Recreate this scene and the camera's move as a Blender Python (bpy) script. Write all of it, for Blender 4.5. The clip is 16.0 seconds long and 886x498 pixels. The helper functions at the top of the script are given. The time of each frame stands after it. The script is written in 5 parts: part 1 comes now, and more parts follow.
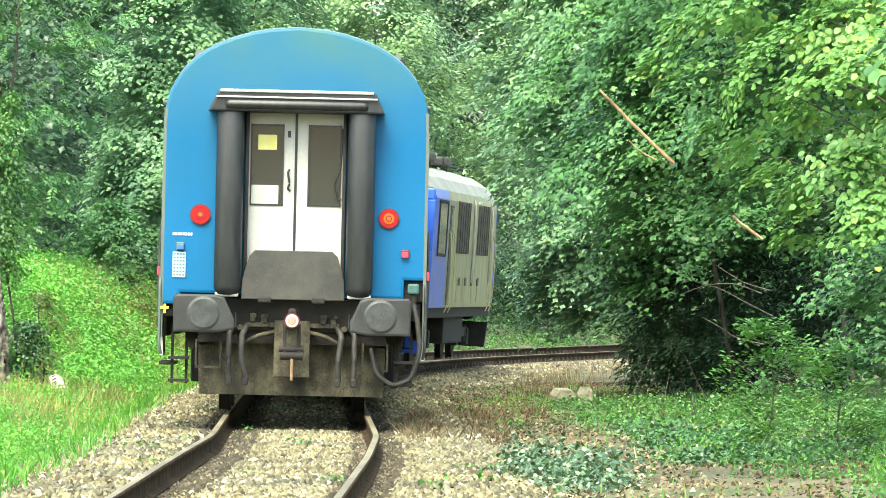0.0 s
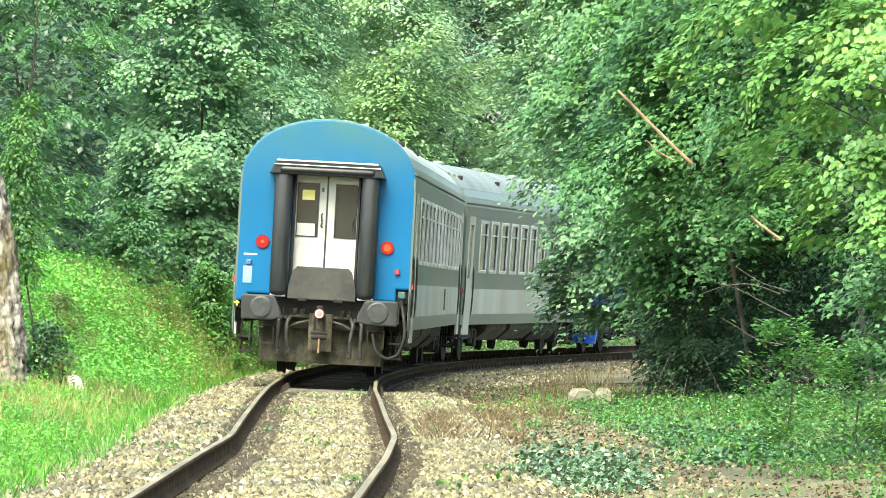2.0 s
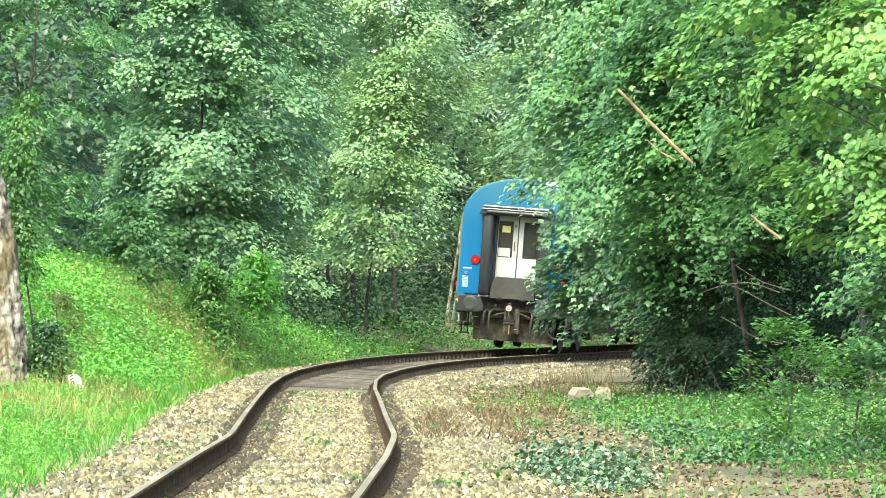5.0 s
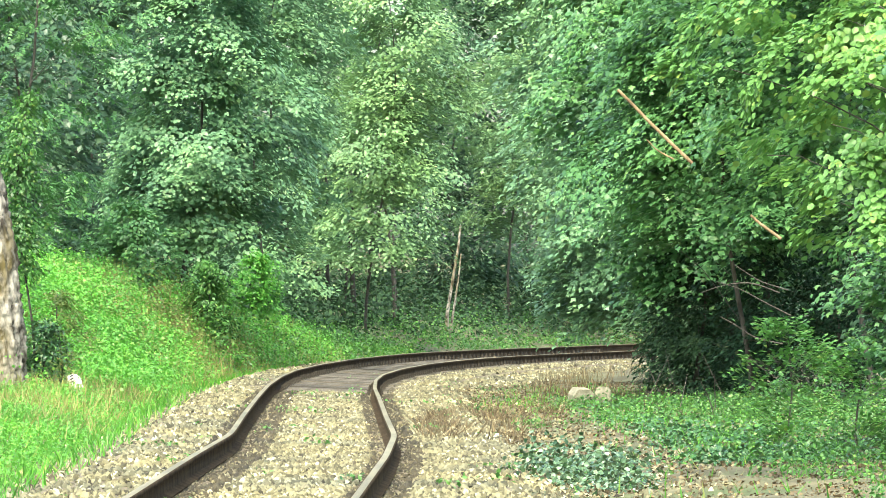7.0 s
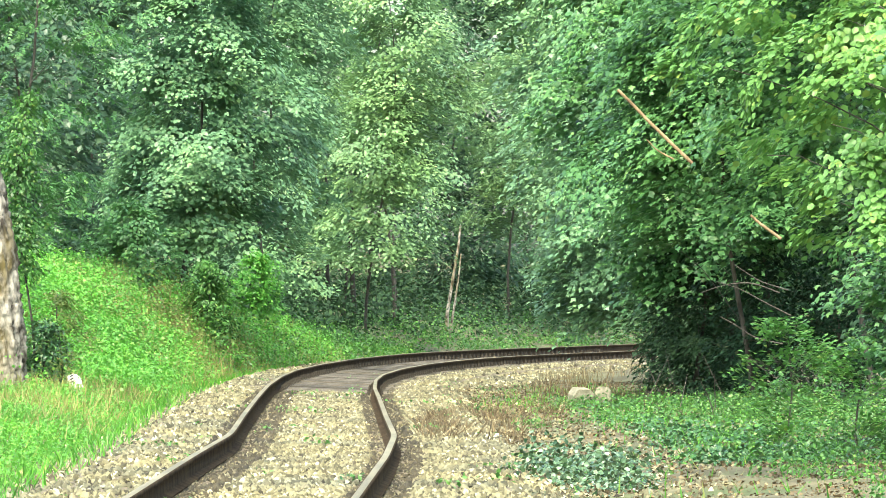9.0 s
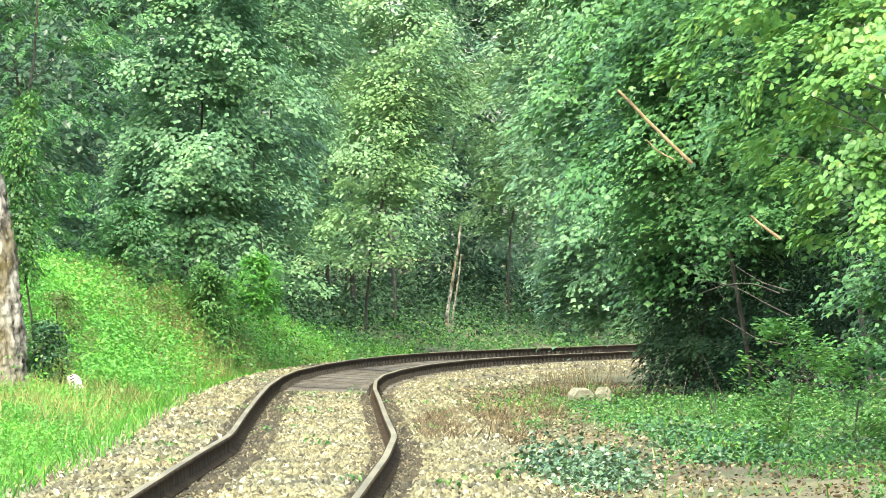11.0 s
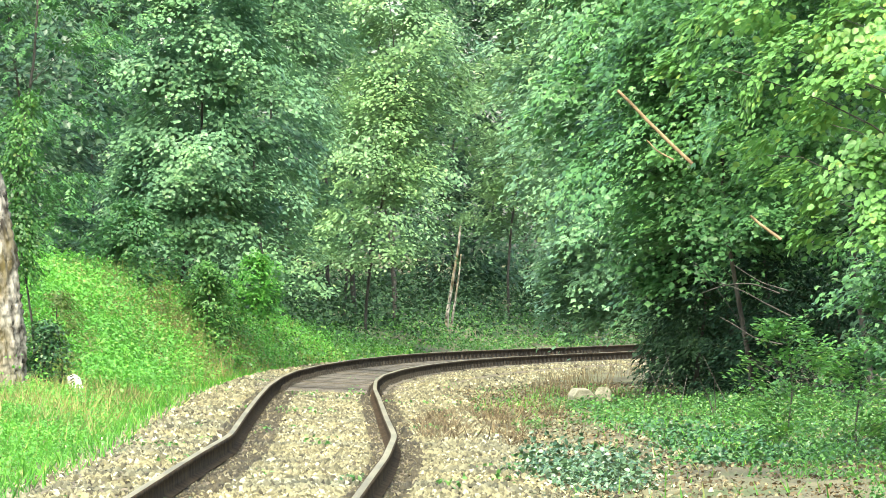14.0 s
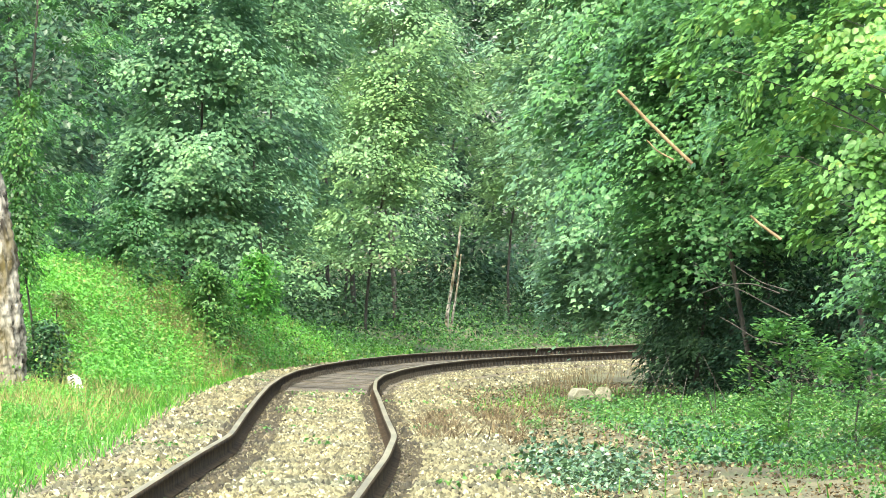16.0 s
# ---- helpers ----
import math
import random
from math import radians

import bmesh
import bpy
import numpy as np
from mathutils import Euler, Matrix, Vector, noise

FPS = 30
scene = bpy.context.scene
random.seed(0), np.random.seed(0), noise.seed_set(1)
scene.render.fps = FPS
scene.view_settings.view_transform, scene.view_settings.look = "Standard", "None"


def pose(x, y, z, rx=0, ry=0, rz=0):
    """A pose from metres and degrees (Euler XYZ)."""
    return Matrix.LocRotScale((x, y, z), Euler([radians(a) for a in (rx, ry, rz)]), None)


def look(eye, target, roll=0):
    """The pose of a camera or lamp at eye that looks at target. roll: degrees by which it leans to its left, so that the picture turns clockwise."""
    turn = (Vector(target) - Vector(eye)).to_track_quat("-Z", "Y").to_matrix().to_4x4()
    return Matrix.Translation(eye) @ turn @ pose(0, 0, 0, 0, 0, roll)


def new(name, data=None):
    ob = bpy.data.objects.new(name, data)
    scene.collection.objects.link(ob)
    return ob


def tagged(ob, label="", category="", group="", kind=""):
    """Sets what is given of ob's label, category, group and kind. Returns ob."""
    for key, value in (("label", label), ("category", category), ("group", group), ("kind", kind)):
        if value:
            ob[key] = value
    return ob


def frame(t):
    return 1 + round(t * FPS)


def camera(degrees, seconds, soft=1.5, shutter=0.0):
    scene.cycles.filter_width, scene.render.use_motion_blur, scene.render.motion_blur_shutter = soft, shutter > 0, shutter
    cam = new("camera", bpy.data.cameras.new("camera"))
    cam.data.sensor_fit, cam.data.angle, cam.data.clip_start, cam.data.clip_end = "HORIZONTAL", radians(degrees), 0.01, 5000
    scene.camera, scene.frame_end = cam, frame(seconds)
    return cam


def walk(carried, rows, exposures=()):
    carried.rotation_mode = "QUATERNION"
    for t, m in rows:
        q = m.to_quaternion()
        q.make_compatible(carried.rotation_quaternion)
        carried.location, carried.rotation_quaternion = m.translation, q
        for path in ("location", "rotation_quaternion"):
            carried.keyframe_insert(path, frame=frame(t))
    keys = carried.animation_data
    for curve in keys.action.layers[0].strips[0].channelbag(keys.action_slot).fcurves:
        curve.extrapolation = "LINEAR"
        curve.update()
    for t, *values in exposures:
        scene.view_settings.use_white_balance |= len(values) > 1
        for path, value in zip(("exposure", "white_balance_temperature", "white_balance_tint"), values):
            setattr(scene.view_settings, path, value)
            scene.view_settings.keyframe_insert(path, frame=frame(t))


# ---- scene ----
# camera: a long lens on a tripod beside the line, turning slightly at first
LENS = 10000.0
EYE = (0.0, 0.0, 1.46)


def aim(dx, dy):
    return pose(*EYE, 90 + math.degrees((58 + dy) / LENS), 0, math.degrees(dx / LENS))


cam = camera(math.degrees(2 * math.atan(784 / LENS)), 16.0, soft=0.6)
walk(cam, [(0.0, aim(-32, 0)), (0.5, aim(-27.5, -1.3)), (1.0, aim(-17, 2.7)), (1.5, aim(-9.5, 3.7)), (2.0, aim(0.5, 1)),
           (2.5, aim(3, 0.5)), (3.0, aim(3, 0.5)), (3.5, aim(3, -1)), (4.0, aim(1.5, -1)), (6.5, aim(0, -1)),
           (9.0, aim(0, -1)), (12.0, aim(0, 0)), (16.0, aim(0, 0))],
     [(0.0, 2.30, 6900, 0), (16.0, 2.30, 6900, 0)])

# light: bright overcast, high soft sun from behind on the left
world = bpy.data.worlds.new("sky")
scene.world = world
world.use_nodes = True
wn = world.node_tree
sky = wn.nodes.new("ShaderNodeTexSky")
sky.sky_type, sky.sun_disc = "NISHITA", False
sky.sun_elevation, sky.sun_rotation = radians(57), radians(199)
sky.air_density, sky.dust_density, sky.ozone_density = 1.0, 4.0, 0.6
wn.nodes["Background"].inputs["Strength"].default_value = 0.15
wn.links.new(sky.outputs["Color"], wn.nodes["Background"].inputs["Color"])
sun = new("sun", bpy.data.lights.new("sun", "SUN"))
sun.data.energy, sun.data.angle, sun.data.color = 1.5, radians(35), (1.0, 0.98, 0.93)
sun.matrix_world = look((-12, -34, 56), (0, 0, 0))

# ---- materials ----


def nodes_of(name):
    m = bpy.data.materials.new(name)
    m.use_nodes = True
    return m, m.node_tree.nodes, m.node_tree.links, m.node_tree.nodes["Principled BSDF"]


def surface(name, c1, c2, scale=6.0, rough=0.6, metal=0.0, bump=0.2, fine=60.0, stain=None, stain_scale=0.8, stretch=(1, 1, 1), spec=0.5, glow=None, each=0.0):
    """Two tones mixed by noise at two scales, with stains and a fine relief."""
    m, n, l, p = nodes_of(name)
    tc = n.new("ShaderNodeTexCoord")
    mp = n.new("ShaderNodeMapping")
    mp.inputs["Scale"].default_value = stretch
    l.new(tc.outputs["Object"], mp.inputs["Vector"])
    a = n.new("ShaderNodeTexNoise")
    a.inputs["Scale"].default_value, a.inputs["Detail"].default_value = scale, 6
    b = n.new("ShaderNodeTexNoise")
    b.inputs["Scale"].default_value, b.inputs["Detail"].default_value = fine, 4
    for t in (a, b):
        l.new(mp.outputs["Vector"], t.inputs["Vector"])
    add = n.new("ShaderNodeMath")
    add.operation = "MULTIPLY_ADD"
    add.inputs[1].default_value, add.inputs[2].default_value = 0.5, 0.0
    l.new(b.outputs["Fac"], add.inputs[0])
    s2 = n.new("ShaderNodeMath")
    s2.operation = "ADD"
    l.new(a.outputs["Fac"], s2.inputs[0])
    l.new(add.outputs[0], s2.inputs[1])
    ramp = n.new("ShaderNodeValToRGB")
    ramp.color_ramp.elements[0].position, ramp.color_ramp.elements[1].position = 0.6, 0.92
    ramp.color_ramp.elements[0].color, ramp.color_ramp.elements[1].color = (*c1, 1), (*c2, 1)
    l.new(s2.outputs[0], ramp.inputs["Fac"])
    out = ramp.outputs["Color"]
    if stain:
        c = n.new("ShaderNodeTexNoise")
        c.inputs["Scale"].default_value, c.inputs["Detail"].default_value = stain_scale, 8
        l.new(mp.outputs["Vector"], c.inputs["Vector"])
        r2 = n.new("ShaderNodeValToRGB")
        r2.color_ramp.elements[0].position, r2.color_ramp.elements[1].position = 0.45, 0.7
        l.new(c.outputs["Fac"], r2.inputs["Fac"])
        mx = n.new("ShaderNodeMixRGB")
        mx.inputs["Color2"].default_value = (*stain, 1)
        l.new(r2.outputs["Color"], mx.inputs["Fac"])
        l.new(out, mx.inputs["Color1"])
        out = mx.outputs["Color"]
    if each:  # every piece a little lighter or darker
        oi = n.new("ShaderNodeObjectInfo")
        hs = n.new("ShaderNodeHueSaturation")
        mr = n.new("ShaderNodeMapRange")
        mr.inputs["To Min"].default_value, mr.inputs["To Max"].default_value = 1 - each, 1 + each
        l.new(oi.outputs["Random"], mr.inputs["Value"])
        l.new(mr.outputs["Result"], hs.inputs["Value"])
        l.new(out, hs.inputs["Color"])
        out = hs.outputs["Color"]
    l.new(out, p.inputs["Base Color"])
    p.inputs["Roughness"].default_value, p.inputs["Metallic"].default_value = rough, metal
    p.inputs["Specular IOR Level"].default_value = spec
    if bump:
        bp = n.new("ShaderNodeBump")
        bp.inputs["Strength"].default_value, bp.inputs["Distance"].default_value = bump, 0.01
        l.new(b.outputs["Fac"], bp.inputs["Height"])
        l.new(bp.outputs["Normal"], p.inputs["Normal"])
    if glow:
        p.inputs["Emission Color"].default_value, p.inputs["Emission Strength"].default_value = (*glow[:3], 1), glow[3]
    return m


def leafage(name, dark, light, dry=None, through_light=0.35, rough=0.38, dry_at=0.93):
    """Leaves: each one its own tone, some light passing through."""
    m, n, l, p = nodes_of(name)
    g = n.new("ShaderNodeNewGeometry")
    ramp = n.new("ShaderNodeValToRGB")
    e = ramp.color_ramp.elements
    e[0].position, e[1].position = 0.0, 0.88
    e[0].color, e[1].color = (*dark, 1), (*light, 1)
    if dry:
        d = e.new(dry_at + 0.05)
        d.color = (*dry, 1)
    l.new(g.outputs["Random Per Island"], ramp.inputs["Fac"])
    tc = n.new("ShaderNodeTexCoord")
    t = n.new("ShaderNodeTexNoise")
    t.inputs["Scale"].default_value, t.inputs["Detail"].default_value = 0.55, 3
    l.new(tc.outputs["Object"], t.inputs["Vector"])
    r2 = n.new("ShaderNodeValToRGB")
    r2.color_ramp.elements[0].position, r2.color_ramp.elements[1].position = 0.3, 0.7
    r2.color_ramp.elements[0].color, r2.color_ramp.elements[1].color = (0.66, 0.72, 0.76, 1), (1.20, 1.15, 0.95, 1)
    l.new(t.outputs["Fac"], r2.inputs["Fac"])
    mu = n.new("ShaderNodeMixRGB")
    mu.blend_type = "MULTIPLY"
    mu.inputs["Fac"].default_value = 1.0
    l.new(ramp.outputs["Color"], mu.inputs["Color1"])
    l.new(r2.outputs["Color"], mu.inputs["Color2"])
    l.new(mu.outputs["Color"], p.inputs["Base Color"])
    p.inputs["Roughness"].default_value = rough
    p.inputs["Specular IOR Level"].default_value = 0.4
    tr = n.new("ShaderNodeBsdfTranslucent")
    l.new(mu.outputs["Color"], tr.inputs["Color"])
    ms = n.new("ShaderNodeMixShader")
    ms.inputs["Fac"].default_value = through_light
    l.new(p.outputs["BSDF"], ms.inputs[1])
    l.new(tr.outputs["BSDF"], ms.inputs[2])
    l.new(ms.outputs["Shader"], n["Material Output"].inputs["Surface"])
    return m


M_EARTH = surface("earth", (0.048, 0.043, 0.021), (0.12, 0.106, 0.055), 1.2, 0.95, bump=0.8, fine=25, stain=(0.05, 0.075, 0.02), stain_scale=0.5)
M_BALLAST = surface("ballast_bed", (0.055, 0.043, 0.026), (0.17, 0.138, 0.09), 9, 0.95, bump=1.0, fine=30)
M_RAIL = surface("rail_rust", (0.022, 0.015, 0.009), (0.062, 0.043, 0.024), 5, 0.95, 0.0, bump=0.3, spec=0.06)
M_RAILHEAD = surface("rail_polished", (0.10, 0.088, 0.050), (0.20, 0.178, 0.108), 3, 0.55, 0.1, bump=0.05, stretch=(1, 0.2, 1), spec=0.2)
M_SLEEPER = surface("sleeper_wood", (0.040, 0.034, 0.025), (0.135, 0.118, 0.088), 5, 0.9, bump=0.7, fine=30, stretch=(0.3, 3, 3), each=0.5)
M_FIX = surface("fastening_iron", (0.022, 0.018, 0.012), (0.062, 0.05, 0.033), 20, 0.85, 0.1, bump=0.2)
M_BARK = surface("bark", (0.022, 0.019, 0.015), (0.075, 0.068, 0.055), 5, 0.95, bump=1.0, fine=35, stretch=(1, 1, 0.35))
M_PALEBARK = surface("pale_bark", (0.028, 0.023, 0.016), (0.40, 0.37, 0.31), 9, 0.95, bump=1.0, fine=22, stain=(0.11, 0.085, 0.025), stain_scale=2.2, stretch=(1, 1, 0.5))
M_TWIG = surface("dead_twig", (0.13, 0.085, 0.042), (0.30, 0.21, 0.115), 9, 0.9, bump=0.5)
# leaf tones carry haze and light: back, left, pale lightened, right darkened
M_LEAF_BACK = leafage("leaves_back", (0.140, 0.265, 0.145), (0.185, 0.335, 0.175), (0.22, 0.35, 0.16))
# deep leaves: shade between the trees put into a dark leaf colour
M_LEAF_DEEP_SHADE = leafage("leaves_deep_shade", (0.045, 0.100, 0.057), (0.076, 0.152, 0.084), (0.10, 0.17, 0.08))
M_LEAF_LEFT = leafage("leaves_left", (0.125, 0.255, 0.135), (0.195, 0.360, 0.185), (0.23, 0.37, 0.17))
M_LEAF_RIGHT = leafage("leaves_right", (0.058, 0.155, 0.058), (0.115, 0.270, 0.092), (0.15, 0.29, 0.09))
M_LEAF_HAZEL = leafage("leaves_hazel", (0.105, 0.240, 0.066), (0.185, 0.375, 0.108), (0.26, 0.38, 0.09), 0.42)
M_LEAF_LOW = leafage("leaves_low", (0.042, 0.128, 0.030), (0.105, 0.262, 0.060), (0.18, 0.28, 0.07))
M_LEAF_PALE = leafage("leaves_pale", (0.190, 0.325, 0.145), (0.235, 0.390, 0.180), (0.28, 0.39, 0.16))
# darkest leaf colours: shade of the hollow and undergrowth is in the colour
M_LEAF_HOLLOW = leafage("leaves_hollow_shade", (0.010, 0.036, 0.016), (0.022, 0.068, 0.026), (0.05, 0.07, 0.03), 0.05, 0.95)
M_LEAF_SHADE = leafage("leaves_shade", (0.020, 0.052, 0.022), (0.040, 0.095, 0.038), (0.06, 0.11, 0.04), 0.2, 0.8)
M_IVY = leafage("leaves_ivy", (0.020, 0.066, 0.022), (0.06, 0.155, 0.055), (0.10, 0.18, 0.065), 0.15, 0.3)
M_GRASS = leafage("grass_blades", (0.055, 0.19, 0.025), (0.130, 0.38, 0.045), (0.36, 0.38, 0.13), 0.4)
M_HERB = leafage("bank_herbs", (0.080, 0.265, 0.040), (0.150, 0.42, 0.065), (0.24, 0.40, 0.09), 0.4)
M_DRYHERB = leafage("browning_herbs", (0.10, 0.16, 0.04), (0.21, 0.29, 0.08), (0.28, 0.20, 0.09), 0.35)
# pale tones of the grey-green bramble put the leaves' glints into the colour
M_BRAMBLE = leafage("glinting_bramble_leaves", (0.02, 0.055, 0.022), (0.11, 0.19, 0.105), (0.26, 0.34, 0.26), 0.1, 0.28, 0.92)
M_DRYGRASS = leafage("dry_grass", (0.17, 0.20, 0.06), (0.31, 0.30, 0.12), (0.32, 0.24, 0.11), 0.3, 0.7)
M_DRY = leafage("dry_stalks", (0.06, 0.043, 0.024), (0.17, 0.125, 0.07), (0.3, 0.24, 0.14), 0.2, 0.8)
M_STONE = leafage("crushed_stone", (0.048, 0.044, 0.025), (0.210, 0.192, 0.118), (0.39, 0.365, 0.25), 0.0, 0.9, 0.9)
M_STONE_RUST_SHADE = leafage("rust_and_shade_stone", (0.022, 0.019, 0.012), (0.066, 0.055, 0.034), (0.16, 0.14, 0.095), 0.0, 0.9, 0.9)
M_CONCRETE = surface("weathered_concrete", (0.13, 0.122, 0.083), (0.26, 0.245, 0.175), 9, 0.95, bump=0.6, stain=(0.10, 0.105, 0.06), stain_scale=5)
M_WHITE_STONE = surface("painted_stone", (0.60, 0.60, 0.56), (0.82, 0.82, 0.78), 12, 0.85, bump=0.3, stain=(0.35, 0.34, 0.28), stain_scale=9)
M_INK = surface("dark_paint", (0.02, 0.02, 0.022), (0.05, 0.05, 0.05), 9, 0.7, bump=0.0)

# ---- mesh helpers ----


def raw_mesh(name, verts, faces, material, smooth=False):
    """One mesh from arrays; every face has the same number of corners."""
    verts, faces = np.asarray(verts, np.float32), np.asarray(faces, np.int32)
    me = bpy.data.meshes.new(name)
    k = faces.shape[1]
    me.vertices.add(len(verts))
    me.vertices.foreach_set("co", verts.ravel())
    me.loops.add(faces.size)
    me.loops.foreach_set("vertex_index", faces.ravel())
    me.polygons.add(len(faces))
    me.polygons.foreach_set("loop_start", np.arange(0, faces.size, k, dtype=np.int32))
    me.update(calc_edges=True)
    me.materials.append(material)
    if smooth:
        me.polygons.foreach_set("use_smooth", np.ones(len(faces), bool))
    return me


def under(name, me, parent, label="", m=None):
    ob = new(name, me)
    ob.parent = parent
    if m is not None:
        ob.matrix_basis = m
    if label:
        ob["label"] = label
    return ob


def part(name, bm, material, parent, label="", smooth=False):
    me = bpy.data.meshes.new(name)
    bm.normal_update()
    bm.to_mesh(me)
    bm.free()
    me.materials.append(material)
    if smooth:
        for f in me.polygons:
            f.use_smooth = True
    return under(name, me, parent, label)


def unit(v):
    return v / np.maximum(np.linalg.norm(v, axis=1, keepdims=True), 1e-9)


DIAMOND = (np.array([(0, 0, 0), (-0.36, 0.5, 0.10), (0, 1, -0.05), (0.36, 0.5, 0.10)]), np.array([(0, 1, 2), (0, 2, 3)]))
BROAD = (np.array([(0, 0, 0), (-0.46, 0.42, 0.10), (0, 1, -0.10), (0.46, 0.42, 0.10)]), np.array([(0, 1, 2), (0, 2, 3)]))
ROUND = (np.array([(0, 0, 0), (-0.40, 0.28, 0.10), (-0.36, 0.72, 0.08), (0, 1.0, -0.06), (0.36, 0.72, 0.08), (0.40, 0.28, 0.10)]),
         np.array([(0, 1, 2), (0, 2, 3), (0, 3, 4), (0, 4, 5)]))
NARROW = (np.array([(0, 0, 0), (-0.25, 0.45, 0.05), (0, 1, -0.06), (0.25, 0.45, 0.05)]), np.array([(0, 1, 2), (0, 2, 3)]))
MAPLE = (np.array([(0, 0, 0), (-0.56, 0.42, -0.06), (-0.27, 0.60, 0.06), (0, 1.0, -0.12), (0.27, 0.60, 0.06), (0.56, 0.42, -0.06)]),
         np.array([(0, 1, 2), (0, 2, 4), (2, 3, 4), (0, 4, 5)]))


def leaves(rng, c, out, size, shape, tilt=0.55, up=0.9):
    """Leaf blades at the points c, facing up and out, their tips turned outwards and down."""
    n = len(c)
    nrm = unit(np.array([0, 0, up]) + 0.45 * out + tilt * rng.normal(size=(n, 3)))
    tip = out + np.array([0, 0, -0.25]) + 0.7 * rng.normal(size=(n, 3))
    tip = unit(tip - nrm * (tip * nrm).sum(1, keepdims=True))
    side = np.cross(tip, nrm)
    s = (size * rng.uniform(0.65, 1.25, n))[:, None, None]
    t, f = shape
    v = c[:, None, :] + s * (t[None, :, 0:1] * side[:, None, :] + t[None, :, 1:2] * tip[:, None, :] + t[None, :, 2:3] * nrm[:, None, :])
    faces = (np.arange(n)[:, None, None] * len(t) + f[None]).reshape(-1, 3)
    return v.reshape(-1, 3), faces


def fronds(rng, c, out, size, shape, per_twig=9):
    """Leaflets set in pairs along short drooping twigs that start at the points c."""
    n = len(c)
    up = unit(np.array([0, 0, 1.0]) + 0.55 * out + 0.30 * rng.normal(size=(n, 3)))
    d = unit(out + np.array([0, 0, -0.30]) + 0.55 * rng.normal(size=(n, 3)))
    d = unit(d - up * (d * up).sum(1, keepdims=True))
    side = np.cross(d, up)
    ln = size * rng.uniform(1.6, 2.8, n)
    vs, t0 = [], np.linspace(0.1, 1.0, per_twig)
    t, f = shape
    for k in range(per_twig):
        sg = 0.0 if k == per_twig - 1 else (1.0 if k % 2 else -1.0)
        pos = c + d * (ln * t0[k])[:, None] - up * (0.18 * ln * t0[k] ** 2)[:, None]
        nrm = unit(up + 0.16 * rng.normal(size=(n, 3)) + 0.25 * sg * side)
        tip = 0.55 * d + sg * side + 0.18 * rng.normal(size=(n, 3)) - 0.2 * up
        tip = unit(tip - nrm * (tip * nrm).sum(1, keepdims=True))
        sd = np.cross(tip, nrm)
        s = (size * rng.uniform(0.75, 1.15, n))[:, None, None]
        vs.append(pos[:, None, :] + s * (t[None, :, 0:1] * sd[:, None, :] + t[None, :, 1:2] * tip[:, None, :] + t[None, :, 2:3] * nrm[:, None, :]))
    v = np.stack(vs, 1).reshape(-1, 3)
    faces = (np.arange(n * per_twig)[:, None, None] * len(t) + f[None]).reshape(-1, 3)
    return v, faces


def tube(path, radii, sides=7):
    path = np.asarray(path, float)
    d = np.gradient(path, axis=0)
    d = unit(d)
    ref = np.array([0.0, 1.0, 0.0]) if abs(d[0, 2]) > 0.7 else np.array([0.0, 0.0, 1.0])
    a = unit(np.cross(d, ref))
    b = np.cross(d, a)
    ang = np.linspace(0, 2 * np.pi, sides, endpoint=False)
    v = path[:, None] + np.asarray(radii)[:, None, None] * (np.cos(ang)[None, :, None] * a[:, None] + np.sin(ang)[None, :, None] * b[:, None])
    k = len(path)
    i, j = np.meshgrid(np.arange(k - 1), np.arange(sides), indexing="ij")
    q = np.stack([i * sides + j, i * sides + (j + 1) % sides, (i + 1) * sides + (j + 1) % sides, (i + 1) * sides + j], -1).reshape(-1, 4)
    return v.reshape(-1, 3), q


def joined(pieces):
    vs, fs, o = [], [], 0
    for v, f in pieces:
        vs.append(v)
        fs.append(f + o)
        o += len(v)
    return np.concatenate(vs), np.concatenate(fs)


# ---- the line: plan, height and cant of the track, by distance ahead ----
KD = np.array([-60, -30, 0, 20, 36, 44, 51, 52, 60, 70, 80, 90, 98, 105.6, 113.2, 120.8, 130, 140, 150.0])
KX = np.array([-6.5, -4.2, -2.5, -1.75, -1.35, -1.20, -1.195, -1.20, -1.36, -1.54, -1.72, -1.825, -1.795, -1.54, -1.08, -0.38, 0.80, 2.48, 4.55])
ZD = np.array([-60, 30, 36, 44, 52, 60, 70, 80, 90, 100, 114, 125, 135, 145, 160, 500.0])
ZZ = np.array([0.0, 0.0, 0.03, 0.10, 0.055, 0.04, 0.02, -0.03, -0.085, -0.125, -0.155, -0.185, -0.235, -0.29, -0.36, -0.6])
CD = np.array([-60, 40, 60, 83, 98, 113, 125, 500.0])
CC = np.array([0, 0.0, 0.012, 0.032, 0.0515, 0.064, 0.075, 0.075])


def smooth_curve(d, kd, kx, w):
    """The table read at d, rounded over w metres."""
    o = np.linspace(-w, w, 9)
    return np.mean([np.interp(d + q, kd, kx) for q in o], axis=0)


_d = np.arange(-60, 150, 0.25)
_x = smooth_curve(_d, KD, KX, 1.2)
_pts = list(zip(_x, _d))
_h = math.atan2(_pts[-1][0] - _pts[-9][0], _pts[-1][1] - _pts[-9][1])
while len(_pts) < 2200:
    if _h < radians(58):
        _h += 0.25 / 245
    _pts.append((_pts[-1][0] + 0.25 * math.sin(_h), _pts[-1][1] + 0.25 * math.cos(_h)))
LINE = np.array(_pts)
ARC = np.r_[0, np.cumsum(np.hypot(*np.diff(LINE, axis=0).T))]
ARC0 = ARC[np.argmin(abs(LINE[:, 1]))]


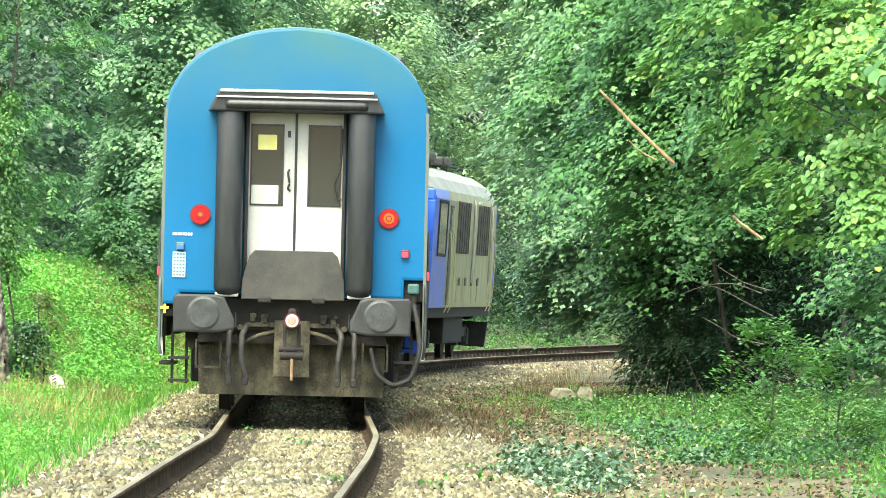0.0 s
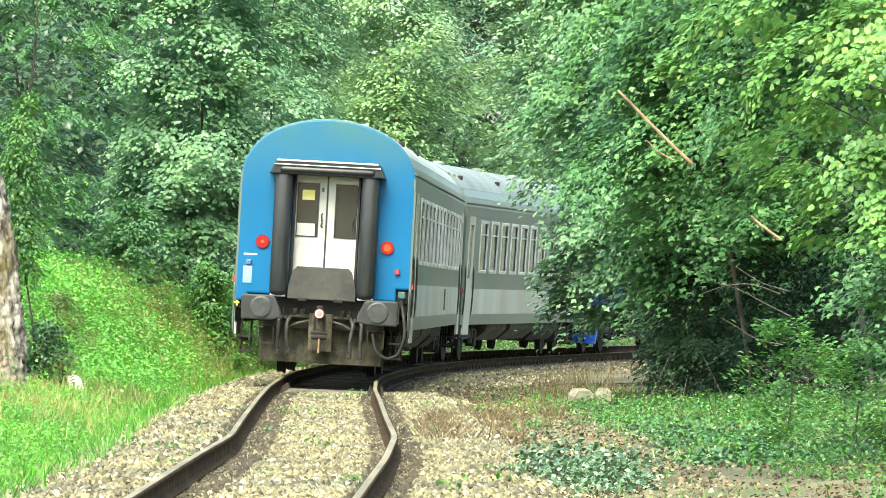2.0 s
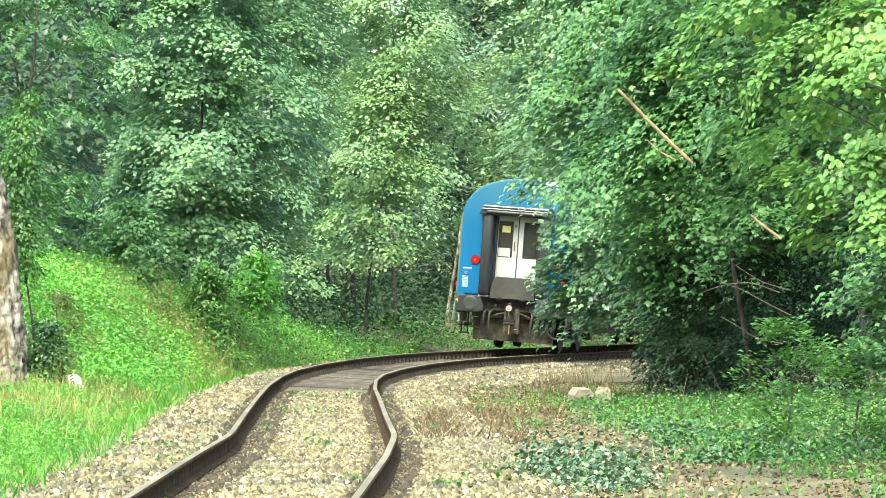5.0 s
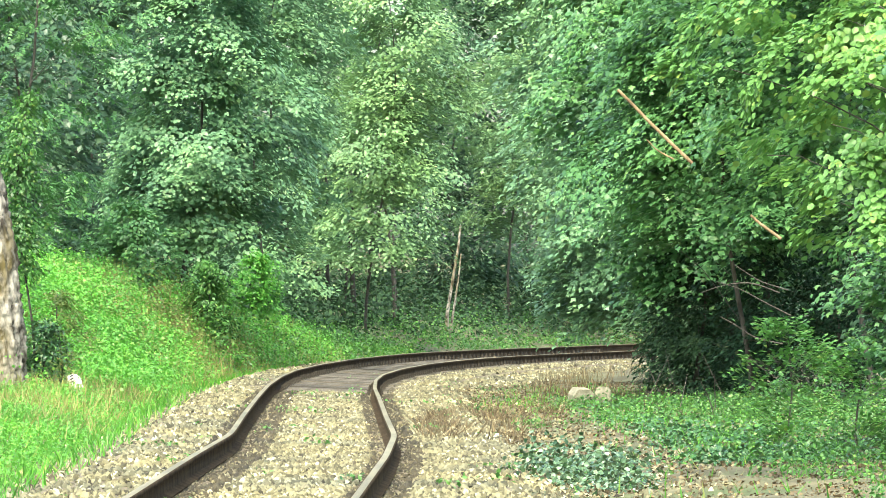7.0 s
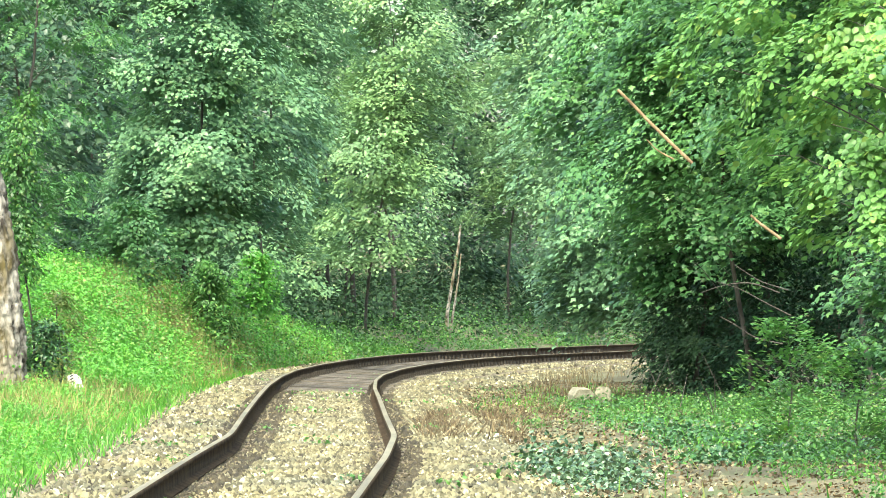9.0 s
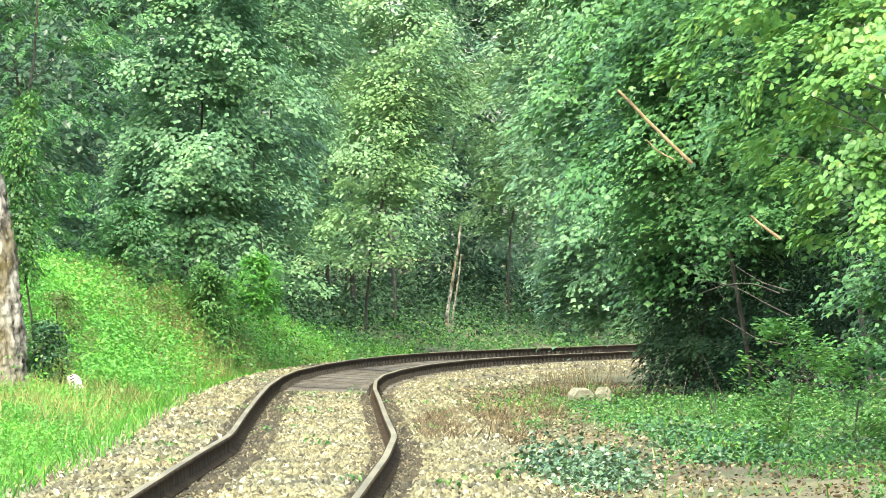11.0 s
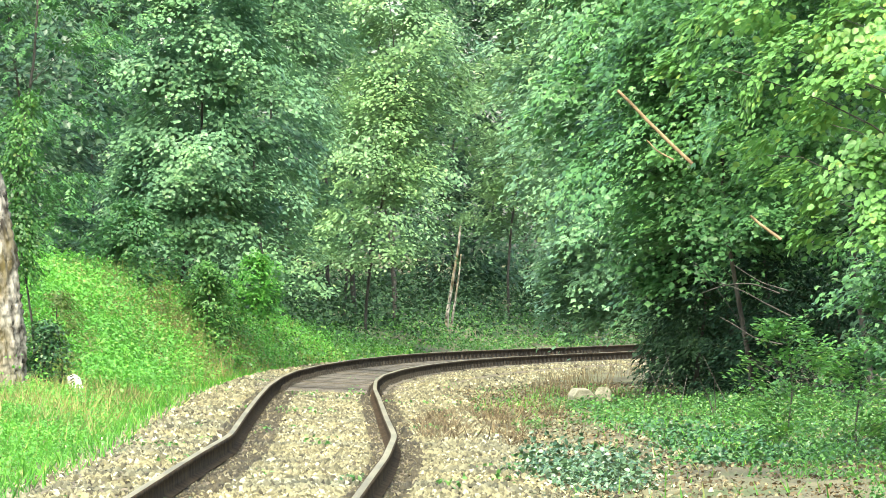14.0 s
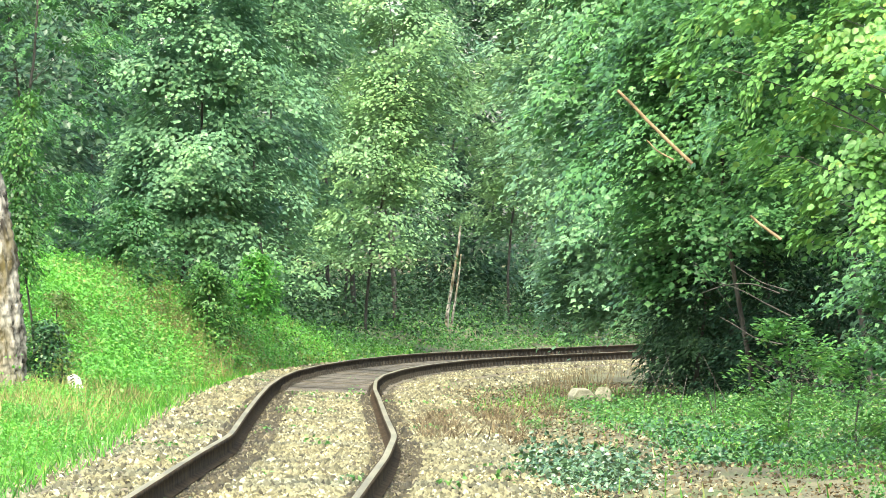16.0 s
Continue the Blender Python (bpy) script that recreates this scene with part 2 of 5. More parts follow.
def on_line(s):
    """Centre of the track, its height, heading and cant at arc s, counted from beside the camera."""
    q = s + ARC0
    x, y = np.interp(q, ARC, LINE[:, 0]), np.interp(q, ARC, LINE[:, 1])
    x2, y2 = np.interp(q + 0.5, ARC, LINE[:, 0]), np.interp(q + 0.5, ARC, LINE[:, 1])
    return x, y, smooth_curve(s, ZD, ZZ, 1.5), np.arctan2(x2 - x, y2 - y), np.interp(s, CD, CC)


def beside(x, y):
    """Offset from the track's centre (left is negative) and arc of its nearest point."""
    x, y = np.atleast_1d(np.asarray(x, float)), np.atleast_1d(np.asarray(y, float))
    u, s = np.empty(len(x)), np.empty(len(x))
    coarse = LINE[::4]
    nx, ny = np.gradient(coarse[:, 0]), np.gradient(coarse[:, 1])
    for a in range(0, len(x), 4000):
        dx, dy = x[a:a + 4000, None] - coarse[None, :, 0], y[a:a + 4000, None] - coarse[None, :, 1]
        i = np.argmin(dx * dx + dy * dy, axis=1)
        k = np.arange(len(i))
        g = np.hypot(nx[i], ny[i])
        u[a:a + 4000] = (dx[k, i] * ny[i] - dy[k, i] * nx[i]) / g
        s[a:a + 4000] = ARC[::4][i] - ARC0
        far = np.hypot(dx[k, i], dy[k, i])
        u[a:a + 4000] = np.sign(u[a:a + 4000] + 1e-9) * far
    return u, s


def ease(t):
    t = np.clip(t, 0, 1)
    return t * t * (3 - 2 * t)


def wave(x, y, f, seed):
    a = np.array([0.3, 1.4, 2.2, 2.9, 4.1]) + seed
    return sum(np.sin(f * (x * np.cos(q) + y * np.sin(q)) * (0.7 + 0.35 * i) + 9 * q) for i, q in enumerate(a)) / 5


def ground_z(x, y):
    x, y = np.atleast_1d(np.asarray(x, float)), np.atleast_1d(np.asarray(y, float))
    u, s = beside(x, y)
    base = smooth_curve(s, ZD, ZZ, 1.5) - 0.20 - 0.05 * ease((s - 85) / 3)
    tilt = np.interp(s, CD, CC) * np.clip(-u, -1.6, 1.6)
    z = base + tilt - 0.10 * ease((np.abs(u) - 1.7) / 0.8) + 0.24 * ease((-2.3 - u) / 1.0) + 0.10 * ease((u - 2.6) / 0.9)
    foot = np.interp(s, [20, 50, 66, 74, 82, 90, 100, 120, 135], [-6.0, -5.4, -5.0, -4.3, -3.3, -2.7, -2.35, -2.4, -3.2])
    high = np.interp(s, [20, 45, 62, 78, 90, 100, 110, 118, 126, 136, 200], [0.8, 0.9, 1.15, 1.45, 1.5, 1.5, 1.5, 1.25, 0.85, 0.55, 0.8])
    z = z + high * ease((foot - u) / 2.1) + 0.10 * np.clip(foot - 2.1 - u, 0, 25) + 0.04 * np.clip(u - 4.5, 0, 25)
    rough = ease((np.abs(u) - 1.5) / 1.5)
    z = z + rough * (0.05 * wave(x, y, 2.1, 0.0) + 0.03 * wave(x, y, 5.0, 1.0)) + ease((np.abs(u) - 8) / 20) * 0.5 * wave(x, y, 0.12, 2.0)
    return z


def ground():
    xs = np.r_[-1600, -700, -300, -140, -70, -40, -26, -18, np.arange(-14, 14, 0.22), 14, 18, 24, 32, 45, 70, 110, 180, 320, 700, 1600]
    ys = np.r_[-600, -250, -100, -40, -10, 5, 15, 22, np.arange(28, 130, 0.4), np.arange(130, 200, 1.0), 204, 212, 225, 245, 280, 340, 450, 700, 1200, 2400]
    gx, gy = np.meshgrid(xs, ys)
    z = ground_z(gx.ravel(), gy.ravel())
    n = len(xs)
    i, j = np.meshgrid(np.arange(len(ys) - 1), np.arange(n - 1), indexing="ij")
    f = np.stack([i * n + j, i * n + j + 1, (i + 1) * n + j + 1, (i + 1) * n + j], -1).reshape(-1, 4)
    me = raw_mesh("ground", np.c_[gx.ravel(), gy.ravel(), z], f, M_EARTH, True)
    tagged(new("ground", me), "earth and leaf litter under a green railway cutting", "ground", kind="structure")


def sweep(profile, s0, s1, step, off):
    """A strip along the line: profile points (across, up), swept at the offset off from the centre."""
    s = np.arange(s0, s1, step)
    x, y, z, h, c = on_line(s)
    px, pz = np.array(profile).T
    across = off + px
    v = np.stack([x[:, None] + np.cos(h)[:, None] * across, y[:, None] - np.sin(h)[:, None] * across, z[:, None] + pz - c[:, None] * across], -1)
    k = len(profile)
    i, j = np.meshgrid(np.arange(len(s) - 1), np.arange(k), indexing="ij")
    f = np.stack([i * k + j, (i + 1) * k + j, (i + 1) * k + (j + 1) % k, i * k + (j + 1) % k], -1).reshape(-1, 4)
    return v.reshape(-1, 3), f


RAIL = [(-0.065, -0.172), (0.065, -0.172), (0.065, -0.160), (0.012, -0.140), (0.009, -0.045), (0.035, -0.032), (0.036, -0.008), (0.026, 0.0),
        (-0.026, 0.0), (-0.036, -0.008), (-0.035, -0.032), (-0.009, -0.045), (-0.012, -0.140), (-0.065, -0.160)]


def track():
    t = tagged(new("railway_track"), "single curving railway track with worn rusty rails on ballast", "railway track", kind="structure")
    for off in (-0.7535, 0.7535):
        v, f = sweep(RAIL, -50, 420, 0.5, off)
        me = raw_mesh("rail", v, f, M_RAIL)
        me.materials.append(M_RAILHEAD)
        mi = np.zeros(len(f), np.int32)
        mi[np.isin(np.arange(len(f)) % len(RAIL), (7,))] = 1
        me.polygons.foreach_set("material_index", mi)
        under("rail", me, t, "rusty steel rail with a polished running surface")
    return t


# ---- trees and plants ----


def sprays(rng, cc, outc, width, per, leaf, shape, droop=0.5, thick=0.05):
    """Leaf sprays: at every point of cc a drooping plate of overlapping leaves that hangs outwards along outc."""
    n = len(cc) * per
    w = np.repeat(width * rng.uniform(0.65, 1.35, len(cc)), per)
    tau = np.repeat(rng.normal(droop, 0.22, len(cc)), per)[:, None]
    o = np.repeat(outc, per, 0)
    up = np.array([0, 0, 1.0])
    side = unit(np.cross(o, up))
    a, b = 0.55 * rng.normal(size=n), 0.60 * rng.normal(size=n)
    d = o * np.cos(tau) - up * np.sin(tau)
    nrm = o * np.sin(tau) + up * np.cos(tau)
    sink = 0.22 * b * b + 0.20 * np.maximum(a, 0) ** 2
    c = np.repeat(cc, per, 0) + d * (a * w)[:, None] + side * (b * w)[:, None] - nrm * (sink * w)[:, None] + nrm * (thick * rng.normal(size=n))[:, None]
    nn = unit(nrm + 0.23 * rng.normal(size=(n, 3)) + 0.22 * side * b[:, None])
    tip = d + 0.8 * side * b[:, None] + 0.40 * rng.normal(size=(n, 3))
    tip = unit(tip - nn * (tip * nn).sum(1, keepdims=True))
    sd = np.cross(tip, nn)
    s = (leaf * rng.uniform(0.7, 1.25, n))[:, None, None]
    t, f = shape
    v = c[:, None, :] + s * (t[None, :, 0:1] * sd[:, None, :] + t[None, :, 1:2] * tip[:, None, :] + t[None, :, 2:3] * nn[:, None, :])
    return v.reshape(-1, 3), (np.arange(n)[:, None, None] * len(t) + f[None]).reshape(-1, 3)


def tree(x, y, h, r, low, leaf, boughs, per, mat, seed, bark=None, shape=DIAMOND, width=0.42, lean=(0, 0), trunk_r=0.11, label="", name="tree", droop=0.5, xy=1.0, twigs=0, inner=0.2, thick=0.05, belly=0.36, bunch=3):
    """A broad-leaved tree: leaning trunk, limbs out to separate leaf sprays on an uneven crown from the height low to h."""
    rng = np.random.default_rng(seed)
    gz = float(ground_z(x, y)[0]) - 0.05
    top = tagged(new(name), label or "leafy green broad-leaved tree at the edge of the line", "tree" if name == "tree" else "shrub", group="trees along the line")
    top.matrix_basis = pose(x, y, gz)
    lx, ly = lean
    hh = np.linspace(0, 1, 9)
    tp = np.c_[lx * hh ** 1.3 * r + 0.03 * h * (np.sin(5 * hh + seed) - np.sin(seed)), ly * hh ** 1.3 * r + 0.02 * h * (np.cos(4 * hh + seed) - np.cos(seed)), hh * h * 0.93]
    wood = [tube(tp, trunk_r * (1.25 - 1.15 * hh) + 0.004, 9)]
    # limbs carry their sprays in bunches with gaps between them
    k = max(1, round(boughs / bunch))
    boughs = k * bunch
    f = np.clip(np.repeat(rng.uniform(0, 1, k), bunch) + 0.22 / (h - low) * rng.normal(size=boughs), 0, 1)
    ang = np.repeat(rng.uniform(0, 2 * np.pi, k), bunch) + 1.15 * width / r * rng.normal(size=boughs)
    prof = np.sqrt(np.clip(1 - ((f - belly) / (1.06 - belly)) ** 2, 0.04, 1))
    lump = 1 + 0.20 * np.sin(3 * ang + 7 * f + seed) + 0.17 * np.sin(5 * ang - 11 * f + 2 * seed)
    rad = r * prof * lump * np.repeat(np.where(rng.random(k) < inner, rng.uniform(0.25, 0.75, k), rng.uniform(0.76, 1.05, k)), bunch)
    rad = np.maximum(rad - 1.2 * width * rng.random(boughs), 0.1)
    zz = low + f * (h - low)
    cx, cy = np.interp(zz, tp[:, 2], tp[:, 0]), np.interp(zz, tp[:, 2], tp[:, 1])
    turn = ang + 0.35 * rng.normal(size=boughs)
    outc = np.c_[np.cos(turn), np.sin(turn), 0 * ang]
    cc = np.c_[cx + rad * np.cos(ang), cy + xy * rad * np.sin(ang), zz]
    for i in range(0, boughs, max(1, boughs // 36)):
        b = np.array([cx[i], cy[i], max(0.3 * min(1, h / 3), zz[i] - 0.45 * rad[i] - 0.2 * min(1, h / 3))])
        b[:2] = np.interp(b[2], tp[:, 2], tp[:, 0]), np.interp(b[2], tp[:, 2], tp[:, 1])
        q = np.linspace(0, 1, 6)[:, None]
        bend = np.array([0, 0, 0.12 * rad[i]]) * np.sin(np.pi * q)
        wood.append(tube(b + (cc[i] - b) * q + bend + 0.01 * r * rng.normal(size=(6, 3)), np.linspace(0.22 * trunk_r * (0.4 + 0.25 * min(rad[i], 3)), 0.003, 6), 5))
    v, q = joined(wood)
    under("trunk", raw_mesh("trunk", v, q, bark or M_BARK, True), top, "rough bark trunk with limbs")
    if twigs:  # pinnate leaves: rows of leaflets on short twigs
        k = max(3, round(per / twigs))
        w = width * rng.uniform(0.5, 1.1, boughs * k)
        off = rng.normal(size=(boughs * k, 3)) * np.array([1, 1, 0.22]) * w[:, None] * 0.75
        off[:, 2] -= 0.35 * np.hypot(off[:, 0], off[:, 1])
        o = np.repeat(outc, k, 0)
        v, fa = fronds(rng, np.repeat(cc, k, 0) + off, unit(o + 0.6 * off), leaf, shape, twigs)
    else:
        v, fa = sprays(rng, cc, outc, width, per, leaf, shape, droop, thick)
    under("crown", raw_mesh("crown", v, fa, mat), top, "dense green leaves")
    return top


def sprigs(name, mat, pts, leaf, per, height, seed, label, category, shape=DIAMOND, up=0.9, spread=0.14):
    """Low leafy plants as one mass."""
    rng = np.random.default_rng(seed)
    n = len(pts) * per
    c = np.repeat(pts, per, 0)
    tall = rng.uniform(0.5, 1.1, len(pts)) * np.clip(0.95 + 0.9 * wave(pts[:, 0], pts[:, 1], 3.4, seed), 0.35, 1.9)
    hh = rng.uniform(0.05, 1, n) * np.repeat(tall, per) * height
    off = rng.normal(size=(n, 3)) * spread
    c = c + off * np.array([1, 1, 0]) + np.c_[np.zeros((n, 2)), hh]
    v, f = leaves(rng, c, unit(off + 1e-3), leaf, shape, 0.5, up)
    tagged(new(name, raw_mesh(name, v, f, mat)), label, category, kind="stuff")


def scatter(rng, n, s0, s1, u0, u1):
    """Random ground points in a strip beside the line, thicker near the camera side of it."""
    s, u = rng.uniform(s0, s1, n), rng.uniform(u0, u1, n)
    x, y, z, h, c = on_line(s)
    px, py = x + np.cos(h) * u, y - np.sin(h) * u
    return np.c_[px, py, ground_z(px, py)], u, s


def clearing(p, r=0.85):
    """True outside the bare spot round the marker stone."""
    return np.hypot(p[:, 0] + 4.85, p[:, 1] - 74.5) > r


def blades(name, mat, pts, lo, hi, width, seed, label, category, lean=0.45):
    rng = np.random.default_rng(seed)
    n = len(pts)
    h = rng.uniform(lo, hi, n)
    a = rng.uniform(0, 2 * np.pi, n)
    side = np.c_[np.cos(a), np.sin(a), 0 * a] * (width * rng.uniform(0.6, 1.3, n))[:, None]
    tipv = np.c_[rng.normal(size=(n, 2)) * lean * h[:, None], h]
    mid = 0.6 * tipv
    v = np.stack([pts - side, pts + side, pts + mid + side * 0.5, pts + tipv], 1).reshape(-1, 3)
    f = (np.arange(n)[:, None, None] * 4 + np.array([(0, 1, 2), (0, 2, 3)])[None]).reshape(-1, 3)
    tagged(new(name, raw_mesh(name, v, f, mat)), label, category, kind="stuff")


def forest():
    pinnate, maple, broad, fine = (NARROW, 9), (MAPLE, 0), (BROAD, 0), (DIAMOND, 0)
    rows = [  # x, y, height, radius, low, leaf, boughs, leaves each, spray width, material, lean, foliage
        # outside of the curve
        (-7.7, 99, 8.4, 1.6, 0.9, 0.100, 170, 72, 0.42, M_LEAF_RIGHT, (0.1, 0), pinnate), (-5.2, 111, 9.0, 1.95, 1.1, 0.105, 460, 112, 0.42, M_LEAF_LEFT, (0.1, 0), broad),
        (-10.5, 104, 11.3, 3.2, 0.5, 0.18, 300, 40, 0.5, M_LEAF_DEEP_SHADE, (0, 0), fine), (-8.3, 116, 11.5, 2.6, 0.4, 0.17, 300, 46, 0.5, M_LEAF_DEEP_SHADE, (0, 0), fine),
        (-3.9, 128, 10.3, 1.9, 1.2, 0.12, 380, 52, 0.40, M_LEAF_BACK, (0.2, 0), fine), (-7.6, 126, 12.2, 2.6, 0.5, 0.18, 300, 42, 0.5, M_LEAF_DEEP_SHADE, (0, 0), fine),
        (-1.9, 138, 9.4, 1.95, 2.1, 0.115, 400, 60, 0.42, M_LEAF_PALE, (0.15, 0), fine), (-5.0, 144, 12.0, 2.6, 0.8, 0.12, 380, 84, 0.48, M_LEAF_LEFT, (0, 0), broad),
        (-9.8, 146, 14.0, 3.4, 0.5, 0.20, 280, 40, 0.55, M_LEAF_DEEP_SHADE, (0, 0), fine), (-4.4, 160, 14.4, 2.9, 1.2, 0.19, 320, 44, 0.5, M_LEAF_DEEP_SHADE, (0, 0), fine),
        (-1.2, 156, 13.6, 2.6, 3.6, 0.13, 340, 70, 0.48, M_LEAF_BACK, (0.1, 0), broad), (0.5, 168, 10.8, 2.2, 0.6, 0.17, 320, 44, 0.48, M_LEAF_DEEP_SHADE, (0, 0), fine),
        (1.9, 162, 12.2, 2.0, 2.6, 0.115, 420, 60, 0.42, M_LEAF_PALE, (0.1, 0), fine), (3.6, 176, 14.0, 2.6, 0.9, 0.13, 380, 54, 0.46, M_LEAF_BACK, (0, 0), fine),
        (7.2, 184, 14.0, 3.0, 0.6, 0.15, 340, 46, 0.48, M_LEAF_PALE, (0, 0), fine), (-9.0, 178, 15.4, 3.8, 0.6, 0.22, 280, 38, 0.6, M_LEAF_DEEP_SHADE, (0, 0), fine),
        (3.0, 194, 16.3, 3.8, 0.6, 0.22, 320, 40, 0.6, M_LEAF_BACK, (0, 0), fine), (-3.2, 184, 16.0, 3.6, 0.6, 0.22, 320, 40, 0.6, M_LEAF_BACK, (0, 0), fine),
        (10.5, 200, 16.4, 3.8, 0.6, 0.22, 280, 38, 0.6, M_LEAF_DEEP_SHADE, (0, 0), fine), (-14.5, 196, 16.3, 4.2, 0.6, 0.24, 260, 38, 0.65, M_LEAF_DEEP_SHADE, (0, 0), fine),
        (16.5, 212, 17.1, 4.2, 0.6, 0.24, 260, 38, 0.65, M_LEAF_DEEP_SHADE, (0, 0), fine),
        (-11.8, 164, 16.0, 4.0, 0.4, 0.24, 260, 38, 0.65, M_LEAF_DEEP_SHADE, (0, 0), fine), (-17.5, 222, 19.0, 4.6, 0.4, 0.34, 300, 36, 1.0, M_LEAF_DEEP_SHADE, (0, 0), fine),
        (-10.5, 226, 19.5, 4.6, 0.4, 0.34, 300, 36, 1.0, M_LEAF_DEEP_SHADE, (0, 0), fine), (-4.2, 220, 18.5, 4.6, 0.4, 0.34, 300, 36, 1.0, M_LEAF_DEEP_SHADE, (0, 0), fine),
        (2.2, 228, 19.5, 4.6, 0.4, 0.34, 300, 36, 1.0, M_LEAF_DEEP_SHADE, (0, 0), fine), (8.2, 222, 18.5, 4.6, 0.4, 0.34, 300, 36, 1.0, M_LEAF_DEEP_SHADE, (0, 0), fine),
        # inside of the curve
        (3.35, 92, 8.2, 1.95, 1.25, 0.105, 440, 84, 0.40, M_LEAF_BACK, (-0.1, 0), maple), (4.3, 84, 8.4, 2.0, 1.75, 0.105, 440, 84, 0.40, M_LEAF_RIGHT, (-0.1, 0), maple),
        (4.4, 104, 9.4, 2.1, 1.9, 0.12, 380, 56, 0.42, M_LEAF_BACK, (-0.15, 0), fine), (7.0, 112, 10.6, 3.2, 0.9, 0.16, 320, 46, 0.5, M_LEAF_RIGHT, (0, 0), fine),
        (6.8, 90, 10.0, 2.4, 0.4, 0.17, 300, 44, 0.5, M_LEAF_DEEP_SHADE, (0, 0), fine), (11.5, 128, 12.4, 3.4, 0.3, 0.2, 280, 38, 0.55, M_LEAF_DEEP_SHADE, (0, 0), fine),
        (9.6, 70, 11.0, 3.2, 1.0, 0.18, 300, 40, 0.55, M_LEAF_DEEP_SHADE, (0, 0), fine), (16.0, 146, 13.8, 3.6, 0.3, 0.22, 260, 38, 0.6, M_LEAF_DEEP_SHADE, (0, 0), fine),
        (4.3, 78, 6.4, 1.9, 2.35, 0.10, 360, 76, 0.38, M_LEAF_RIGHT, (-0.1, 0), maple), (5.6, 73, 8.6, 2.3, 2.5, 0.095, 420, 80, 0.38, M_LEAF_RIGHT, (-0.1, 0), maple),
        # unseen high crowns, added above the view to shade the wood's edge
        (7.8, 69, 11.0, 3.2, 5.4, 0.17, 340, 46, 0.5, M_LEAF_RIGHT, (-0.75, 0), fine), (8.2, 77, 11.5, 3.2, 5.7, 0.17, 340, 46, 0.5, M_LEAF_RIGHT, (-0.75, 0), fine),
    ]
    for i, (x, y, h, r, low, leaf, n, per, width, mat, lean, (shape, twigs)) in enumerate(rows):
        tree(x, y, h, r, low, leaf, n, per, mat, 11 + i, lean=lean, width=width, shape=shape, twigs=twigs, trunk_r=0.03 if low < 5 else 0.09, droop=0.55 if shape is MAPLE or shape is BROAD else 0.4, bunch=1 if mat is M_LEAF_DEEP_SHADE else 3)


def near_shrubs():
    # these fill the hollow; its shade is put into their leaf colour
    dark = "leafy shrub with the shade of the wood put into its dark leaves"
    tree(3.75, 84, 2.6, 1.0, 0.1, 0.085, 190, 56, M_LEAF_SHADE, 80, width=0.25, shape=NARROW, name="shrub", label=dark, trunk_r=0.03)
    tree(4.5, 80, 2.7, 1.0, 0.1, 0.085, 190, 56, M_LEAF_HOLLOW, 81, width=0.25, shape=NARROW, name="shrub", label=dark, trunk_r=0.03)
    tree(5.6, 78, 3.4, 1.3, 0.1, 0.085, 240, 56, M_LEAF_HOLLOW, 84, width=0.3, shape=NARROW, name="shrub", label=dark, trunk_r=0.03)
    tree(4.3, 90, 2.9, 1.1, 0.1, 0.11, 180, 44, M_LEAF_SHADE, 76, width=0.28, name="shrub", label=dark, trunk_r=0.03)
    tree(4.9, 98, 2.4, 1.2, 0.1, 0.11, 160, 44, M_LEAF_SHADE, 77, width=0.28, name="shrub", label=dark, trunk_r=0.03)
    hazel = "hazel bush with broad light green leaves reaching towards the line"
    tree(4.55, 45, 4.9, 2.4, 1.95, 0.064, 320, 82, M_LEAF_HAZEL, 71, shape=ROUND, width=0.155, bunch=4, inner=0.35, name="hazel_bush", label=hazel, trunk_r=0.045, droop=0.6, thick=0.03, belly=0.42)
    tree(3.45, 30, 3.9, 1.1, 2.5, 0.075, 90, 42, M_LEAF_RIGHT, 72, shape=ROUND, width=0.20, name="hazel_bush", label="hazel branches with large green leaves close by", trunk_r=0.018, droop=0.4)
    tree(3.72, 37, 1.75, 0.70, 1.05, 0.075, 26, 20, M_LEAF_HAZEL, 73, shape=ROUND, width=0.14, name="hazel_bush", label="low hazel sprig with light green leaves", trunk_r=0.02)
    tree(5.1, 56, 2.9, 1.3, 0.9, 0.085, 150, 40, M_LEAF_SHADE, 75, shape=MAPLE, width=0.24, name="shrub", label="shrub at the wood's edge, its green darkened for shade", trunk_r=0.03)
    tree(3.2, 53, 1.25, 0.60, 0.12, 0.055, 100, 24, M_LEAF_LOW, 74, width=0.11, name="shrub", label="small light green shrub on the verge", trunk_r=0.007, droop=-0.3, inner=0.5)
    tree(3.75, 51, 1.05, 0.55, 0.10, 0.055, 80, 24, M_LEAF_LOW, 85, width=0.11, name="shrub", label="small light green shrub on the verge", trunk_r=0.007, droop=-0.2, inner=0.5)
    tree(4.3, 49, 2.2, 0.75, 0.9, 0.065, 110, 34, M_LEAF_RIGHT, 83, width=0.15, shape=MAPLE, name="shrub", label="green leafy bush at the wood's edge", trunk_r=0.02)
    tree(-3.95, 119, 1.6, 0.62, 0.1, 0.075, 110, 40, M_HERB, 78, width=0.16, name="shrub", label="bright green bush on the bank beside the line", trunk_r=0.02, inner=0.4)
    tree(-4.55, 108, 1.5, 0.65, 0.1, 0.075, 100, 40, M_LEAF_LOW, 86, width=0.17, name="shrub", label="green bush at the top of the bank", trunk_r=0.02, inner=0.4)
    tree(-5.7, 104, 1.7, 0.9, 0.1, 0.09, 120, 40, M_LEAF_RIGHT, 87, width=0.2, name="shrub", label="dark green bush at the top of the bank", trunk_r=0.02, inner=0.4)
